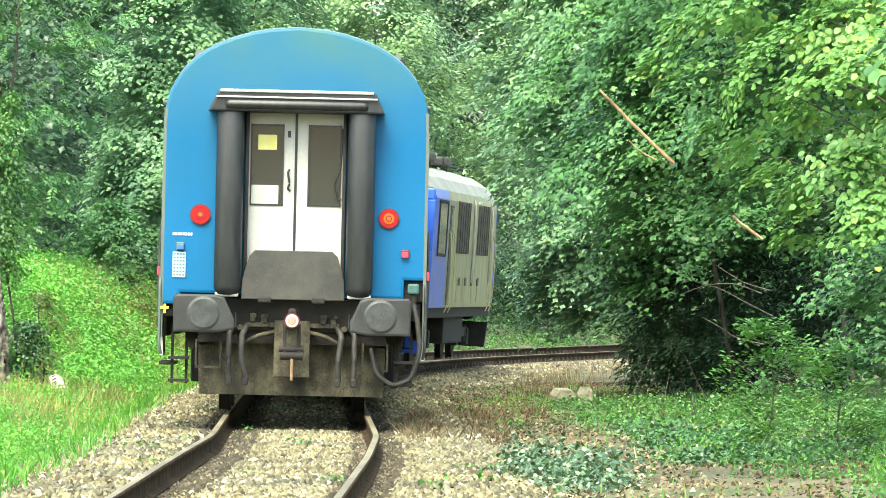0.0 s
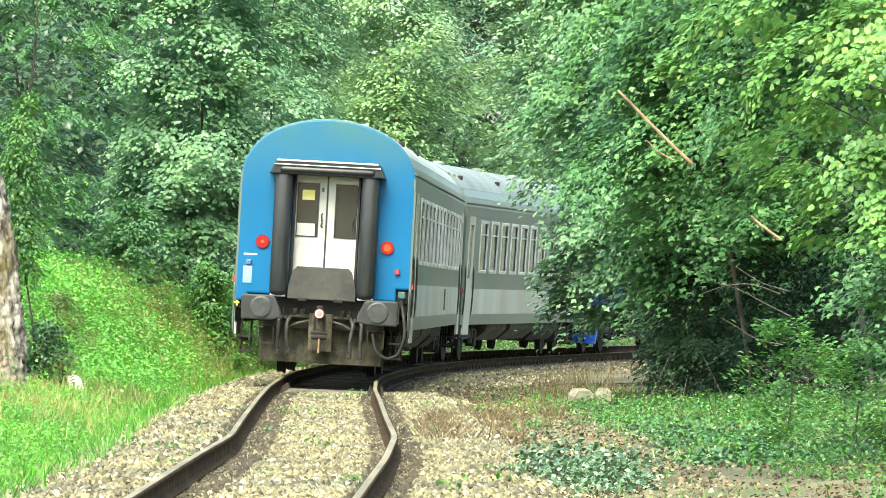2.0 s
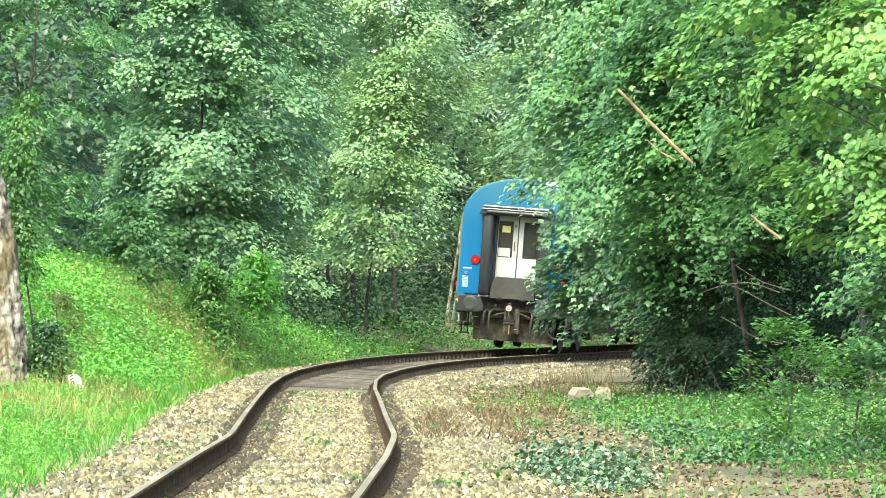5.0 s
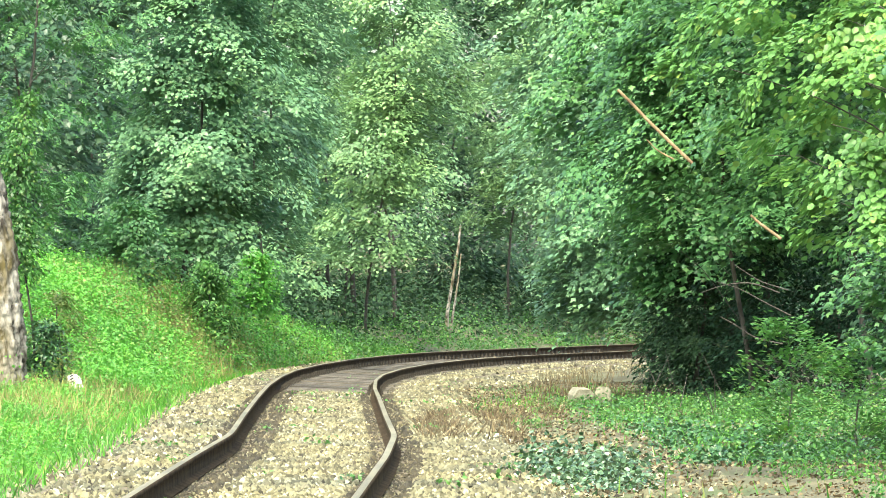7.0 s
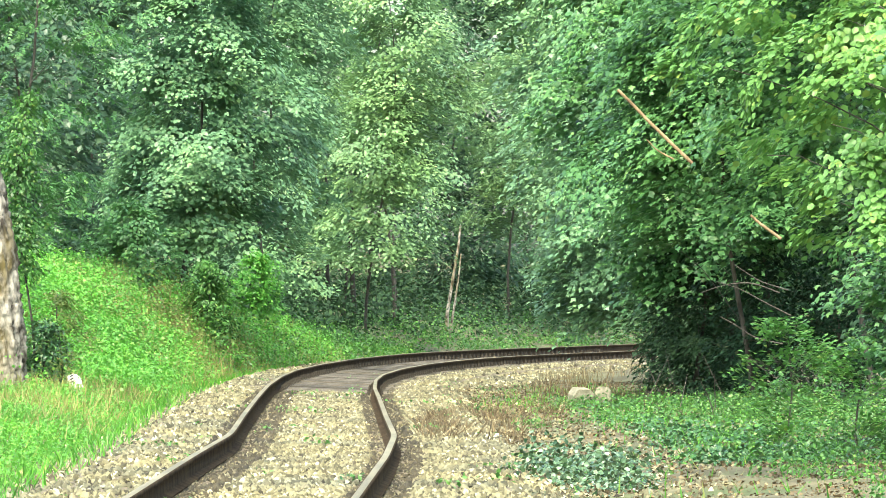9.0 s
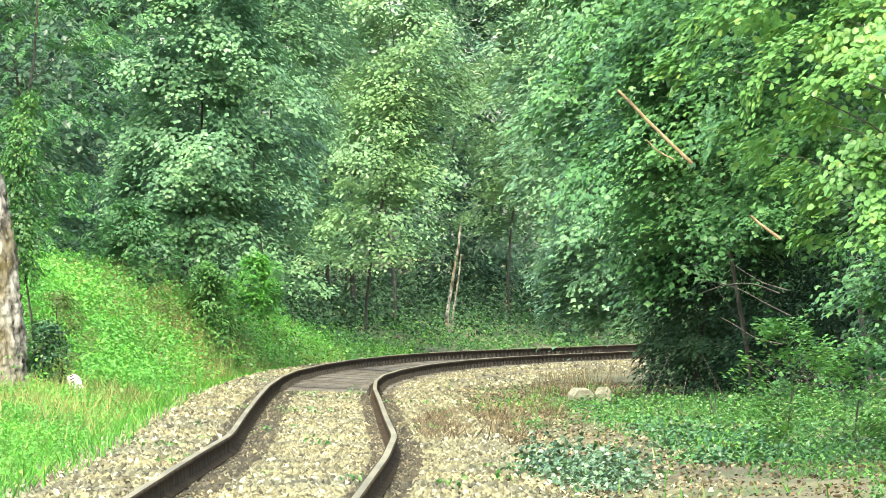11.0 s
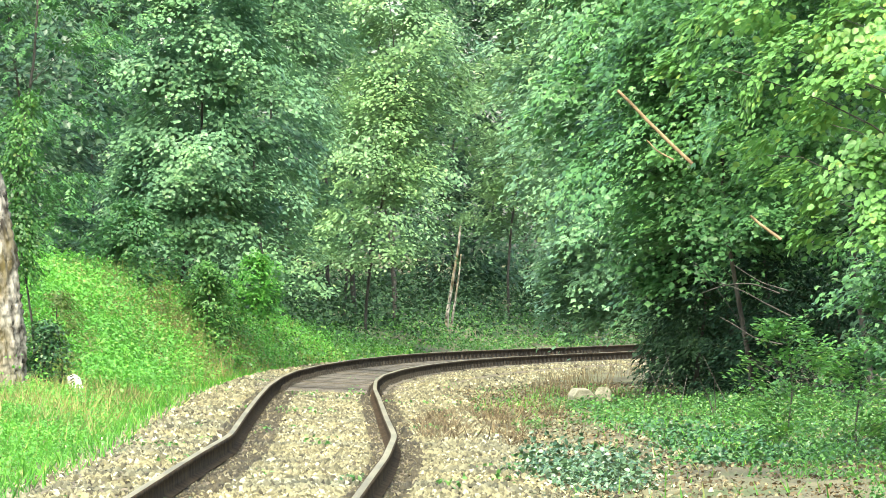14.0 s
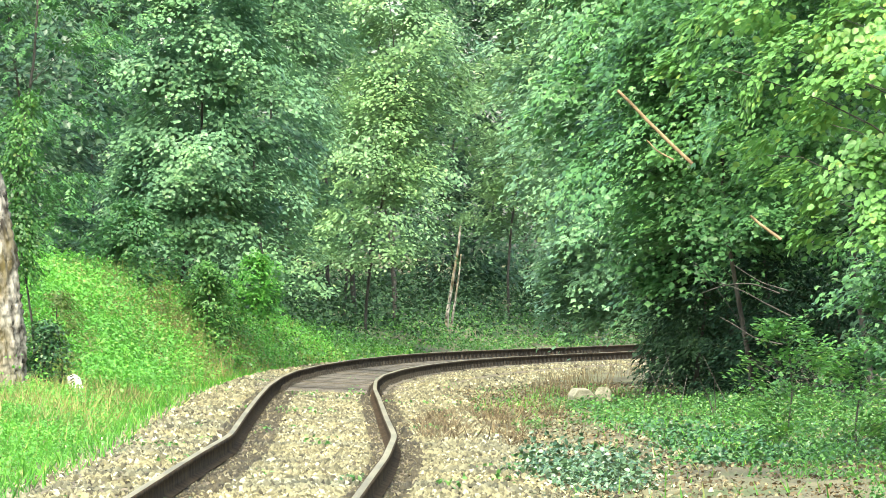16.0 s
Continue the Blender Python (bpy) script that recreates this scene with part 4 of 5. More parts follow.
M_NOTE = surface("yellow_note", (0.70, 0.66, 0.22), (0.78, 0.74, 0.3), 9, 0.8, bump=0.0)
M_PAPER = surface("white_sheet", (0.62, 0.66, 0.68), (0.74, 0.77, 0.78), 14, 0.8, bump=0.0)
M_GREEN = surface("green_socket", (0.02, 0.07, 0.062), (0.035, 0.10, 0.088), 9, 0.5, bump=0.1)
M_YELLOW = surface("yellow_lever", (0.75, 0.55, 0.05), (0.8, 0.6, 0.08), 9, 0.5, bump=0.0)
M_LOCO_BLUE = surface("locomotive_blue_paint", (0.02, 0.09, 0.50), (0.03, 0.12, 0.60), 2, 0.35, bump=0.03)
M_LOCO_SIDE = surface("locomotive_olive_grey_paint", (0.25, 0.25, 0.125), (0.34, 0.34, 0.18), 2, 0.5, bump=0.05, stain=(0.2, 0.19, 0.11), stain_scale=1.4, stretch=(1, 1, 0.4))
M_LOCO_ROOF = surface("pale_roof_paint", (0.20, 0.215, 0.18), (0.29, 0.305, 0.26), 1.2, 0.6, bump=0.05, stain=(0.17, 0.17, 0.125), stain_scale=0.9)
M_GRILLE = surface("dark_grille", (0.03, 0.028, 0.022), (0.08, 0.075, 0.06), 9, 0.7, bump=0.1)


def glass(name, tint):
    m, n, l, p = nodes_of(name)
    p.inputs["Base Color"].default_value = (*tint, 1)
    p.inputs["Roughness"].default_value, p.inputs["IOR"].default_value = 0.06, 1.45
    p.inputs["Transmission Weight"].default_value = 0.75
    return m


M_GLASS = glass("dusty_window_glass", (0.11, 0.125, 0.11))
M_GLASS_SIDE = glass("side_window_glass", (0.10, 0.13, 0.125))


def box(bm, x, y, z, sx, sy, sz, bevel=0.0):
    r = bmesh.ops.create_cube(bm, size=1)["verts"]
    bmesh.ops.scale(bm, vec=(sx, sy, sz), verts=r)
    bmesh.ops.translate(bm, vec=(x, y, z), verts=r)
    if bevel:
        e = list({e for v in r for e in v.link_edges})
        bmesh.ops.bevel(bm, geom=e, offset=bevel, segments=2, affect="EDGES", profile=0.6)


def rod(bm, x, y, z, r, depth, axis="z", r2=None, seg=20):
    m = {"z": Matrix.Identity(4), "y": Matrix.Rotation(radians(90), 4, "X"), "x": Matrix.Rotation(radians(90), 4, "Y")}[axis]
    bmesh.ops.create_cone(bm, cap_ends=True, segments=seg, radius1=r, radius2=r if r2 is None else r2, depth=depth, matrix=Matrix.Translation((x, y, z)) @ m)


def prism(bm, outline, y0, y1, bevel=0.0):
    """An outline in x and z, drawn out from y0 to y1."""
    a = [bm.verts.new((x, y0, z)) for x, z in outline]
    b = [bm.verts.new((x, y1, z)) for x, z in outline]
    n = len(a)
    fs = [bm.faces.new(a), bm.faces.new(b[::-1])]
    for i in range(n):
        fs.append(bm.faces.new((a[(i + 1) % n], a[i], b[i], b[(i + 1) % n])))
    bmesh.ops.recalc_face_normals(bm, faces=fs)
    if bevel:
        bmesh.ops.bevel(bm, geom=list({e for e in fs[0].edges}), offset=bevel, segments=2, affect="EDGES", profile=0.6)


def one_box(name, mat, parent, x, y, z, sx, sy, sz, bevel=0.01, label=""):
    bm = bmesh.new()
    box(bm, x, y, z, sx, sy, sz, min(bevel, 0.4 * min(sx, sy, sz)))
    return part(name, bm, mat, parent, label)


def one_rod(name, mat, parent, x, y, z, r, depth, axis="z", r2=None, label="", seg=20):
    bm = bmesh.new()
    rod(bm, x, y, z, r, depth, axis, r2, seg)
    return part(name, bm, mat, parent, label)


def pipe(name, mat, parent, pts, r, label="", sides=8, n=24):
    """A bent hose or rail through a few points."""
    p = np.array(pts, float)
    t = np.linspace(0, len(p) - 1, n)
    c = np.stack([np.interp(t, np.arange(len(p)), p[:, k]) for k in range(3)], 1)
    for _ in range(3):
        c[1:-1] = 0.25 * c[:-2] + 0.5 * c[1:-1] + 0.25 * c[2:]
    v, f = tube(c, np.full(n, r), sides)
    return under(name, raw_mesh(name, v, f, mat, True), parent, label)


HALF = [(1.412, 1.15), (1.412, 3.02), (1.402, 3.20), (1.352, 3.42), (1.235, 3.63), (1.05, 3.82), (0.77, 3.975), (0.40, 4.085), (0.0, 4.12)]
END = 12.25


def cut_corners(pts):
    """The same outline with its corners rounded once."""
    out = [pts[0]]
    for (ax, az), (bx, bz) in zip(pts, pts[1:]):
        out += [(0.75 * ax + 0.25 * bx, 0.75 * az + 0.25 * bz), (0.25 * ax + 0.75 * bx, 0.25 * az + 0.75 * bz)]
    return out[:1] + out[2:-1] + [pts[-1]]


ARCH = [(1.412, 3.02), (1.404, 3.20)] + cut_corners(HALF[3:])


def bogie(parent, y):
    b = tagged(new("bogie"))
    b.parent = parent
    for sx in (-1, 1):
        bm = bmesh.new()
        box(bm, sx * 1.02, y, 0.58, 0.14, 2.9, 0.20, 0.02)
        for dy in (-1.25, 1.25):
            box(bm, sx * 1.02, y + dy, 0.48, 0.20, 0.34, 0.36, 0.03)
            rod(bm, sx * 1.02, y + dy * 0.62, 0.55, 0.09, 0.36)
        part("side_frame", bm, M_CHASSIS, b, "sooty bogie frame")
    for dy in (-1.25, 1.25):
        bm = bmesh.new()
        for sx in (-1, 1):
            rod(bm, sx * 0.745, y + dy, 0.46, 0.46, 0.11, "x", seg=32)
            rod(bm, sx * 0.69, y + dy, 0.46, 0.485, 0.03, "x", seg=32)
        rod(bm, 0, y + dy, 0.46, 0.085, 1.5, "x")
        part("wheelset", bm, M_CHASSIS, b, "steel wheels on an axle")
    bm = bmesh.new()
    box(bm, 0, y, 0.62, 2.0, 0.5, 0.25, 0.03)
    part("bolster", bm, M_CHASSIS, b)
    return b


def coach_end(coach, turn, paint):
    """End wall with its gangway, doors, lamps, buffers and hoses; turn: half a turn for the leading end."""
    e = new("coach_end")
    e.parent = coach
    e.matrix_basis = pose(0, 0, 0, 0, 0, turn)
    y = -END
    # end wall in one sheet round the doors, its outer edge rounded over
    o = [(0.52, 1.25), (1.18, 1.25), (1.18, 1.45), (1.412, 1.45)] + ARCH + [(-x, z) for x, z in ARCH[-2::-1]]
    o += [(-1.412, 1.15), (-1.19, 1.15), (-1.19, 1.27), (-0.52, 1.27), (-0.52, 3.22), (0.52, 3.22)]
    bm = bmesh.new()
    prism(bm, o, y, y + 0.06, 0.035)
    part("end_wall", bm, paint, e, "painted end wall with a teal-grey crown")
    # rubber gangway
    for sx in (-1, 1):
        bm = bmesh.new()
        box(bm, sx * 0.695, y - 0.20, 2.27, 0.29, 0.27, 2.06, 0.11)
        part("gangway_tube", bm, M_RUBBER, e, "black rubber gangway tube", True)
        bm = bmesh.new()
        box(bm, sx * 0.70, y - 0.18, 1.265, 0.25, 0.22, 0.05, 0.02)
        part("tube_foot", bm, M_SILVER, e, "bare metal foot of the rubber tube")
        one_box("gangway_frame", M_CHASSIS, e, sx * 0.515, y - 0.05, 2.24, 0.035, 0.14, 1.98)
    bm = bmesh.new()
    prism(bm, [(-0.93, 3.20), (0.93, 3.20), (0.84, 3.40), (0.80, 3.43), (-0.80, 3.43), (-0.84, 3.40)], y - 0.36, y - 0.02, 0.02)
    part("gangway_hood", bm, M_RUBBER, e, "black gangway hood")
    bm = bmesh.new()
    box(bm, 0, y - 0.30, 3.275, 1.52, 0.18, 0.11, 0.05)
    part("hood_roll", bm, M_RUBBER, e, "black rubber roll under the hood", True)
    one_box("hood_strip", M_SILVER, e, 0, y - 0.365, 3.418, 1.62, 0.03, 0.03, 0.01, "bright metal strip")
    one_box("hood_strip", M_SILVER, e, 0, y - 0.375, 3.352, 1.70, 0.03, 0.018, 0.006, "bright metal strip")
    # double doors
    for sx in (-1, 1):
        d = new("door_leaf")
        d.parent = e
        bm = bmesh.new()
        x0, x1, w0, w1 = (0.012, 0.505, 0.135, 0.475)
        for a, b, lo, hi in ((x0, w0, 1.3, 3.20), (w1, x1, 1.3, 3.20), (w0, w1, 1.3, 2.225), (w0, w1, 3.075, 3.20)):
            box(bm, sx * (a + b) / 2, y + 0.06, (lo + hi) / 2, b - a, 0.04, hi - lo)
        part("door_panel", bm, M_DOOR, d, "white painted end door")
        one_box("pane", M_GLASS, d, sx * (w0 + w1) / 2, y + 0.065, 2.65, w1 - w0, 0.008, 0.85, 0.002, "dusty door window")
        bm = bmesh.new()
        for a, b, c, f in ((w0, 2.65, 0.014, 0.87), (w1, 2.65, 0.014, 0.87), ((w0 + w1) / 2, 2.225, 0.34, 0.014), ((w0 + w1) / 2, 3.075, 0.34, 0.014)):
            box(bm, sx * a, y + 0.035, b, c, 0.012, f)
        part("window_seal", bm, M_RUBBER, d, "black window seal")
    one_box("door_seal", M_RUBBER, e, 0, y + 0.055, 2.25, 0.028, 0.055, 1.9, 0.004)
    one_box("lock_plate", M_RUBBER, e, -0.075, y + 0.035, 2.98, 0.035, 0.02, 0.07, 0.004)
    pipe("door_handle", M_RUBBER, e, [(-0.07, y + 0.04, 2.60), (-0.085, y - 0.01, 2.57), (-0.06, y - 0.01, 2.45), (-0.085, y - 0.01, 2.40), (-0.06, y + 0.04, 2.38)], 0.012)
    one_box("notice", M_NOTE, e, -0.305, y + 0.055, 2.89, 0.20, 0.004, 0.16, 0.001, "yellow notice")
    one_box("notice", M_SIDE_LIGHT, e, -0.325, y + 0.055, 2.335, 0.29, 0.004, 0.20, 0.001, "pale paper sheet")
    pipe("loose_cable", M_RUBBER, e, [(0.49, y - 0.02, 3.05), (0.48, y - 0.03, 2.62), (0.41, y - 0.03, 2.45), (0.46, y - 0.03, 2.28), (0.49, y - 0.02, 2.30)], 0.010)
    # drop plate
    bm = bmesh.new()
    prism(bm, [(-0.545, 1.22), (0.545, 1.22), (0.54, 1.42), (0.47, 1.68), (0.41, 1.74), (-0.41, 1.74), (-0.47, 1.68), (-0.54, 1.42)], y - 0.24, y - 0.20, 0.008)
    part("fall_plate", bm, M_PLATE, e, "worn dark grey fall plate")
    for x in (-0.30, 0.27):
        one_box("hinge", M_CHASSIS, e, x, y - 0.25, 1.215, 0.14, 0.05, 0.06, 0.015)
    # tail lamps
    for sx in (-1, 1):
        lamp = new("tail_lamp")
        lamp.parent = e
        one_rod("bezel", M_BEZEL, lamp, sx * 1.0, y - 0.008, 2.105, 0.110, 0.03, "y", label="red lamp ring", seg=32)
        one_rod("lens", M_LAMP_RED, lamp, sx * 1.0, y - 0.028, 2.105, 0.101, 0.012, "y", 0.098, "lit red lens", 32)
        one_rod("bulb_cover", M_LAMP_RED if sx < 0 else M_LAMP_HOT, lamp, sx * 1.0, y - 0.037, 2.105, 0.058, 0.008, "y", 0.055, "glowing lamp centre", 24)
        one_rod("bulb_ring", M_BEZEL, lamp, sx * 1.0, y - 0.042, 2.105, 0.034, 0.006, "y", seg=20)
        one_rod("bulb", M_LAMP_HOT, lamp, sx * 1.0, y - 0.047, 2.105, 0.022, 0.006, "y", label="glowing bulb", seg=16)
    # signs, drawn as plain bars
    bm = bmesh.new()
    for i in range(8):
        box(bm, -1.28 + i * 0.027, y - 0.004, 1.895, 0.017, 0.006, 0.03)
    tagged(part("inscription", bm, M_PAPER, e, "small white lettering as bars"), kind="stuff")
    board = one_box("data_panel", M_DATA, e, -1.215, y - 0.006, 1.57, 0.14, 0.012, 0.27, 0.003, "pale blue stencilled data panel")
    bm = bmesh.new()
    for i in range(7):
        for k in range(4):
            box(bm, -1.263 + k * 0.032, y - 0.015, 1.46 + i * 0.037, 0.02, 0.006, 0.015)
    tagged(part("data_bars", bm, M_SIDE_DARK, board, "grey printed bars"), kind="stuff")
    s1 = one_box("small_socket", M_SIDE_DARK, e, -1.205, y - 0.02, 1.765, 0.085, 0.04, 0.085, 0.01)
    one_box("socket_face", M_LOCO_BLUE, s1, -1.205, y - 0.044, 1.758, 0.06, 0.012, 0.055, 0.004)
    s2 = one_box("reflector_mount", M_BEZEL, e, 1.18, y - 0.02, 1.735, 0.085, 0.03, 0.085, 0.01)
    one_box("reflector", M_REFLECT, s2, 1.18, y - 0.04, 1.725, 0.07, 0.014, 0.06, 0.004, "red reflector")
    # heating socket in the cut-out corner
    one_box("socket_recess", M_CHASSIS, e, 1.295, y + 0.10, 1.35, 0.23, 0.06, 0.25)
    one_box("socket_head", M_GREEN, e, 1.275, y - 0.06, 1.365, 0.12, 0.14, 0.11, 0.02, "green heating socket")
    one_rod("socket_neck", M_CHASSIS, e, 1.275, y - 0.07, 1.27, 0.035, 0.12)
    pipe("heating_cable", M_HOSE, e, [(1.275, y - 0.07, 1.24), (1.33, y - 0.10, 1.0), (1.36, y - 0.12, 0.70), (1.27, y - 0.13, 0.40), (1.08, y - 0.13, 0.33), (0.90, y - 0.10, 0.45), (0.84, y - 0.02, 0.72)], 0.026, "thick grey heating cable", n=40)
    one_box("lever", M_YELLOW, e, -1.36, y - 0.03, 1.11, 0.09, 0.02, 0.03, 0.005, "yellow lever")
    one_box("lever", M_YELLOW, e, -1.355, y - 0.03, 1.10, 0.025, 0.02, 0.10, 0.005)
    # headstock
    bm = bmesh.new()
    box(bm, 0, y + 0.08, 1.06, 2.5, 0.16, 0.34, 0.01)
    box(bm, 0, y + 0.25, 1.0, 2.0, 0.4, 0.5)
    part("headstock", bm, M_CHASSIS, e, "sooty headstock")
    for x in (-0.42, -0.30, 0.33, 0.44):
        one_box("headstock_lug", M_DUSTY, e, x, y - 0.03, 1.0 + 0.03 * math.sin(40 * x), 0.06, 0.07, 0.09, 0.01)
        one_rod("bolt", M_DUSTY, e, x + 0.02, y - 0.07, 1.05, 0.02, 0.05, "y")
    for sx in (-1, 1):
        one_box("headstock_strip", M_DUSTY, e, sx * 0.32, y - 0.02, 0.95, 0.35, 0.04, 0.05, 0.01)
    for sx in (-1, 1):
        buf = new("buffer")
        buf.parent = e
        bm = bmesh.new()
        o = [(-0.31, 0.86), (0.16, 0.86), (0.33, 0.90), (0.33, 1.0), (0.22, 1.23), (0.14, 1.26), (-0.29, 1.26), (-0.32, 1.22)]
        prism(bm, [(sx * -a + sx * 0.935 * 1, b) for a, b in o], y - 0.60, y - 0.53, 0.025)
        part("buffer_head", bm, M_BUFFER, buf, "dark greasy buffer head")
        one_rod("buffer_wear", M_WEAR, buf, sx * 0.93, y - 0.606, 1.06, 0.178, 0.012, "y", 0.15, "rubbed patch on the buffer", 28)
        one_rod("buffer_shank", M_CHASSIS, buf, sx * 0.90, y - 0.26, 1.06, 0.13, 0.56, "y")
    # coupling
    c = new("coupling")
    c.parent = e
    one_box("mounting_plate", M_DUSTY, c, 0, y - 0.03, 0.70, 0.38, 0.05, 0.60, 0.01, "rusty mounting plate")
    bm = bmesh.new()
    box(bm, 0, y - 0.25, 0.98, 0.13, 0.42, 0.13, 0.03)
    box(bm, 0, y - 0.43, 1.05, 0.09, 0.12, 0.16, 0.03)
    part("draw_hook", bm, M_CHASSIS, c, "dark steel draw hook")
    bm = bmesh.new()
    for x in (-0.075, 0.075):
        box(bm, x, y - 0.32, 0.80, 0.04, 0.06, 0.34, 0.015)
    rod(bm, 0, y - 0.32, 0.70, 0.035, 0.26, "x")
    rod(bm, 0, y - 0.32, 0.63, 0.045, 0.24, "x")
    part("screw_link", bm, M_CHASSIS, c, "dark screw coupling")
    one_rod("screw_handle", M_TWIG, c, 0.005, y - 0.34, 0.50, 0.016, 0.26)
    one_rod("lamp_ring", M_BEZEL, c, 0, y - 0.50, 1.0, 0.082, 0.05, "y", seg=28)
    one_rod("marker_disc", M_LAMP_PALE, c, 0, y - 0.53, 1.0, 0.070, 0.03, "y", 0.064, "pale round disc on the hook", 28)
    one_rod("marker_centre", M_LAMP_ROSE, c, 0, y - 0.548, 1.0, 0.046, 0.01, "y", label="faded red disc centre", seg=24)
    # hoses
    for sx in (-1, 1):
        one_rod("hose_cock", M_DUSTY, e, sx * 0.55, y - 0.10, 0.92, 0.03, 0.10, "y")
        pipe("brake_hose", M_HOSE, e, [(sx * 0.62, y - 0.05, 0.93), (sx * 0.665, y - 0.16, 0.86), (sx * 0.665, y - 0.20, 0.6), (sx * 0.66, y - 0.18, 0.36)], 0.030, "grey brake hose")
        pipe("brake_hose", M_HOSE, e, [(sx * 0.48, y - 0.05, 0.93), (sx * 0.53, y - 0.18, 0.84), (sx * (0.53 if sx < 0 else 0.49), y - 0.22, 0.58), (sx * (0.47 if sx < 0 else 0.50), y - 0.18, 0.36)], 0.032, "grey brake hose")
        pipe("pipe", M_DUSTY, e, [(sx * 0.18, y - 0.02, 0.88), (sx * 0.35, y - 0.06, 0.84), (sx * 0.5, y - 0.06, 0.76)], 0.022)
        for k in range(2):
            one_box("hose_head", M_CHASSIS, e, sx * (0.66 - 0.17 * k), y - 0.19, 0.35, 0.07, 0.08, 0.09, 0.02)
        one_box("cock_handle", M_WEAR, e, sx * 0.60, y - 0.08, 1.0, 0.014, 0.02, 0.16, 0.004, "grey cock handle")
    # apron plate and steps
    bm = bmesh.new()
    prism(bm, [(-0.98, 0.20), (0.98, 0.20), (1.0, 0.72), (0.5, 0.80), (-0.5, 0.80), (-1.0, 0.72)], y + 0.25, y + 0.30, 0.006)
    part("apron", bm, M_DUSTY, e, "dusty brown steel apron")
    for sx in (-1, 1):
        bm = bmesh.new()
        box(bm, sx * 1.27, y + 0.25, 0.62, 0.03, 0.05, 0.62)
        box(bm, sx * 1.12, y + 0.25, 0.62, 0.03, 0.05, 0.62)
        for z in (0.34, 0.58):
            box(bm, sx * 1.2, y + 0.2, z, 0.22, 0.2, 0.03)
        part("shunter_step", bm, M_CHASSIS, e, "sooty shunter's steps")
        bm = bmesh.new()
        for dx, dz in ((-0.13, 0), (0.13, 0)):
            box(bm, sx * 0.885 + dx * (1 - dz), y + 0.02, 0.63, 0.022, 0.03, 0.30)
        box(bm, sx * 0.885, y + 0.02, 0.49, 0.28, 0.05, 0.025)
        part("stirrup", bm, M_DUSTY, e, "bent iron step")
        pipe("corner_rail", M_SIDE_DARK if sx < 0 else M_WEAR, e, [(sx * 1.405, y + 0.03, 1.46), (sx * 1.41, y - 0.01, 1.35), (sx * 1.41, y - 0.01, 0.72), (sx * 1.39, y + 0.02, 0.62)], 0.016, "grey corner handrail")
        one_box("corner_lamp", M_REFLECT, e, sx * 1.43, y + 0.04, 1.50, 0.03, 0.05, 0.09, 0.01)
        one_rod("roof_hook", M_SIDE_DARK, e, sx * 1.06, y + 0.20, 3.83, 0.035, 0.06, "y", label="small roof hook")
    return e


WINDOWS = [(-9.35 + 1.70 * i) for i in range(12)]


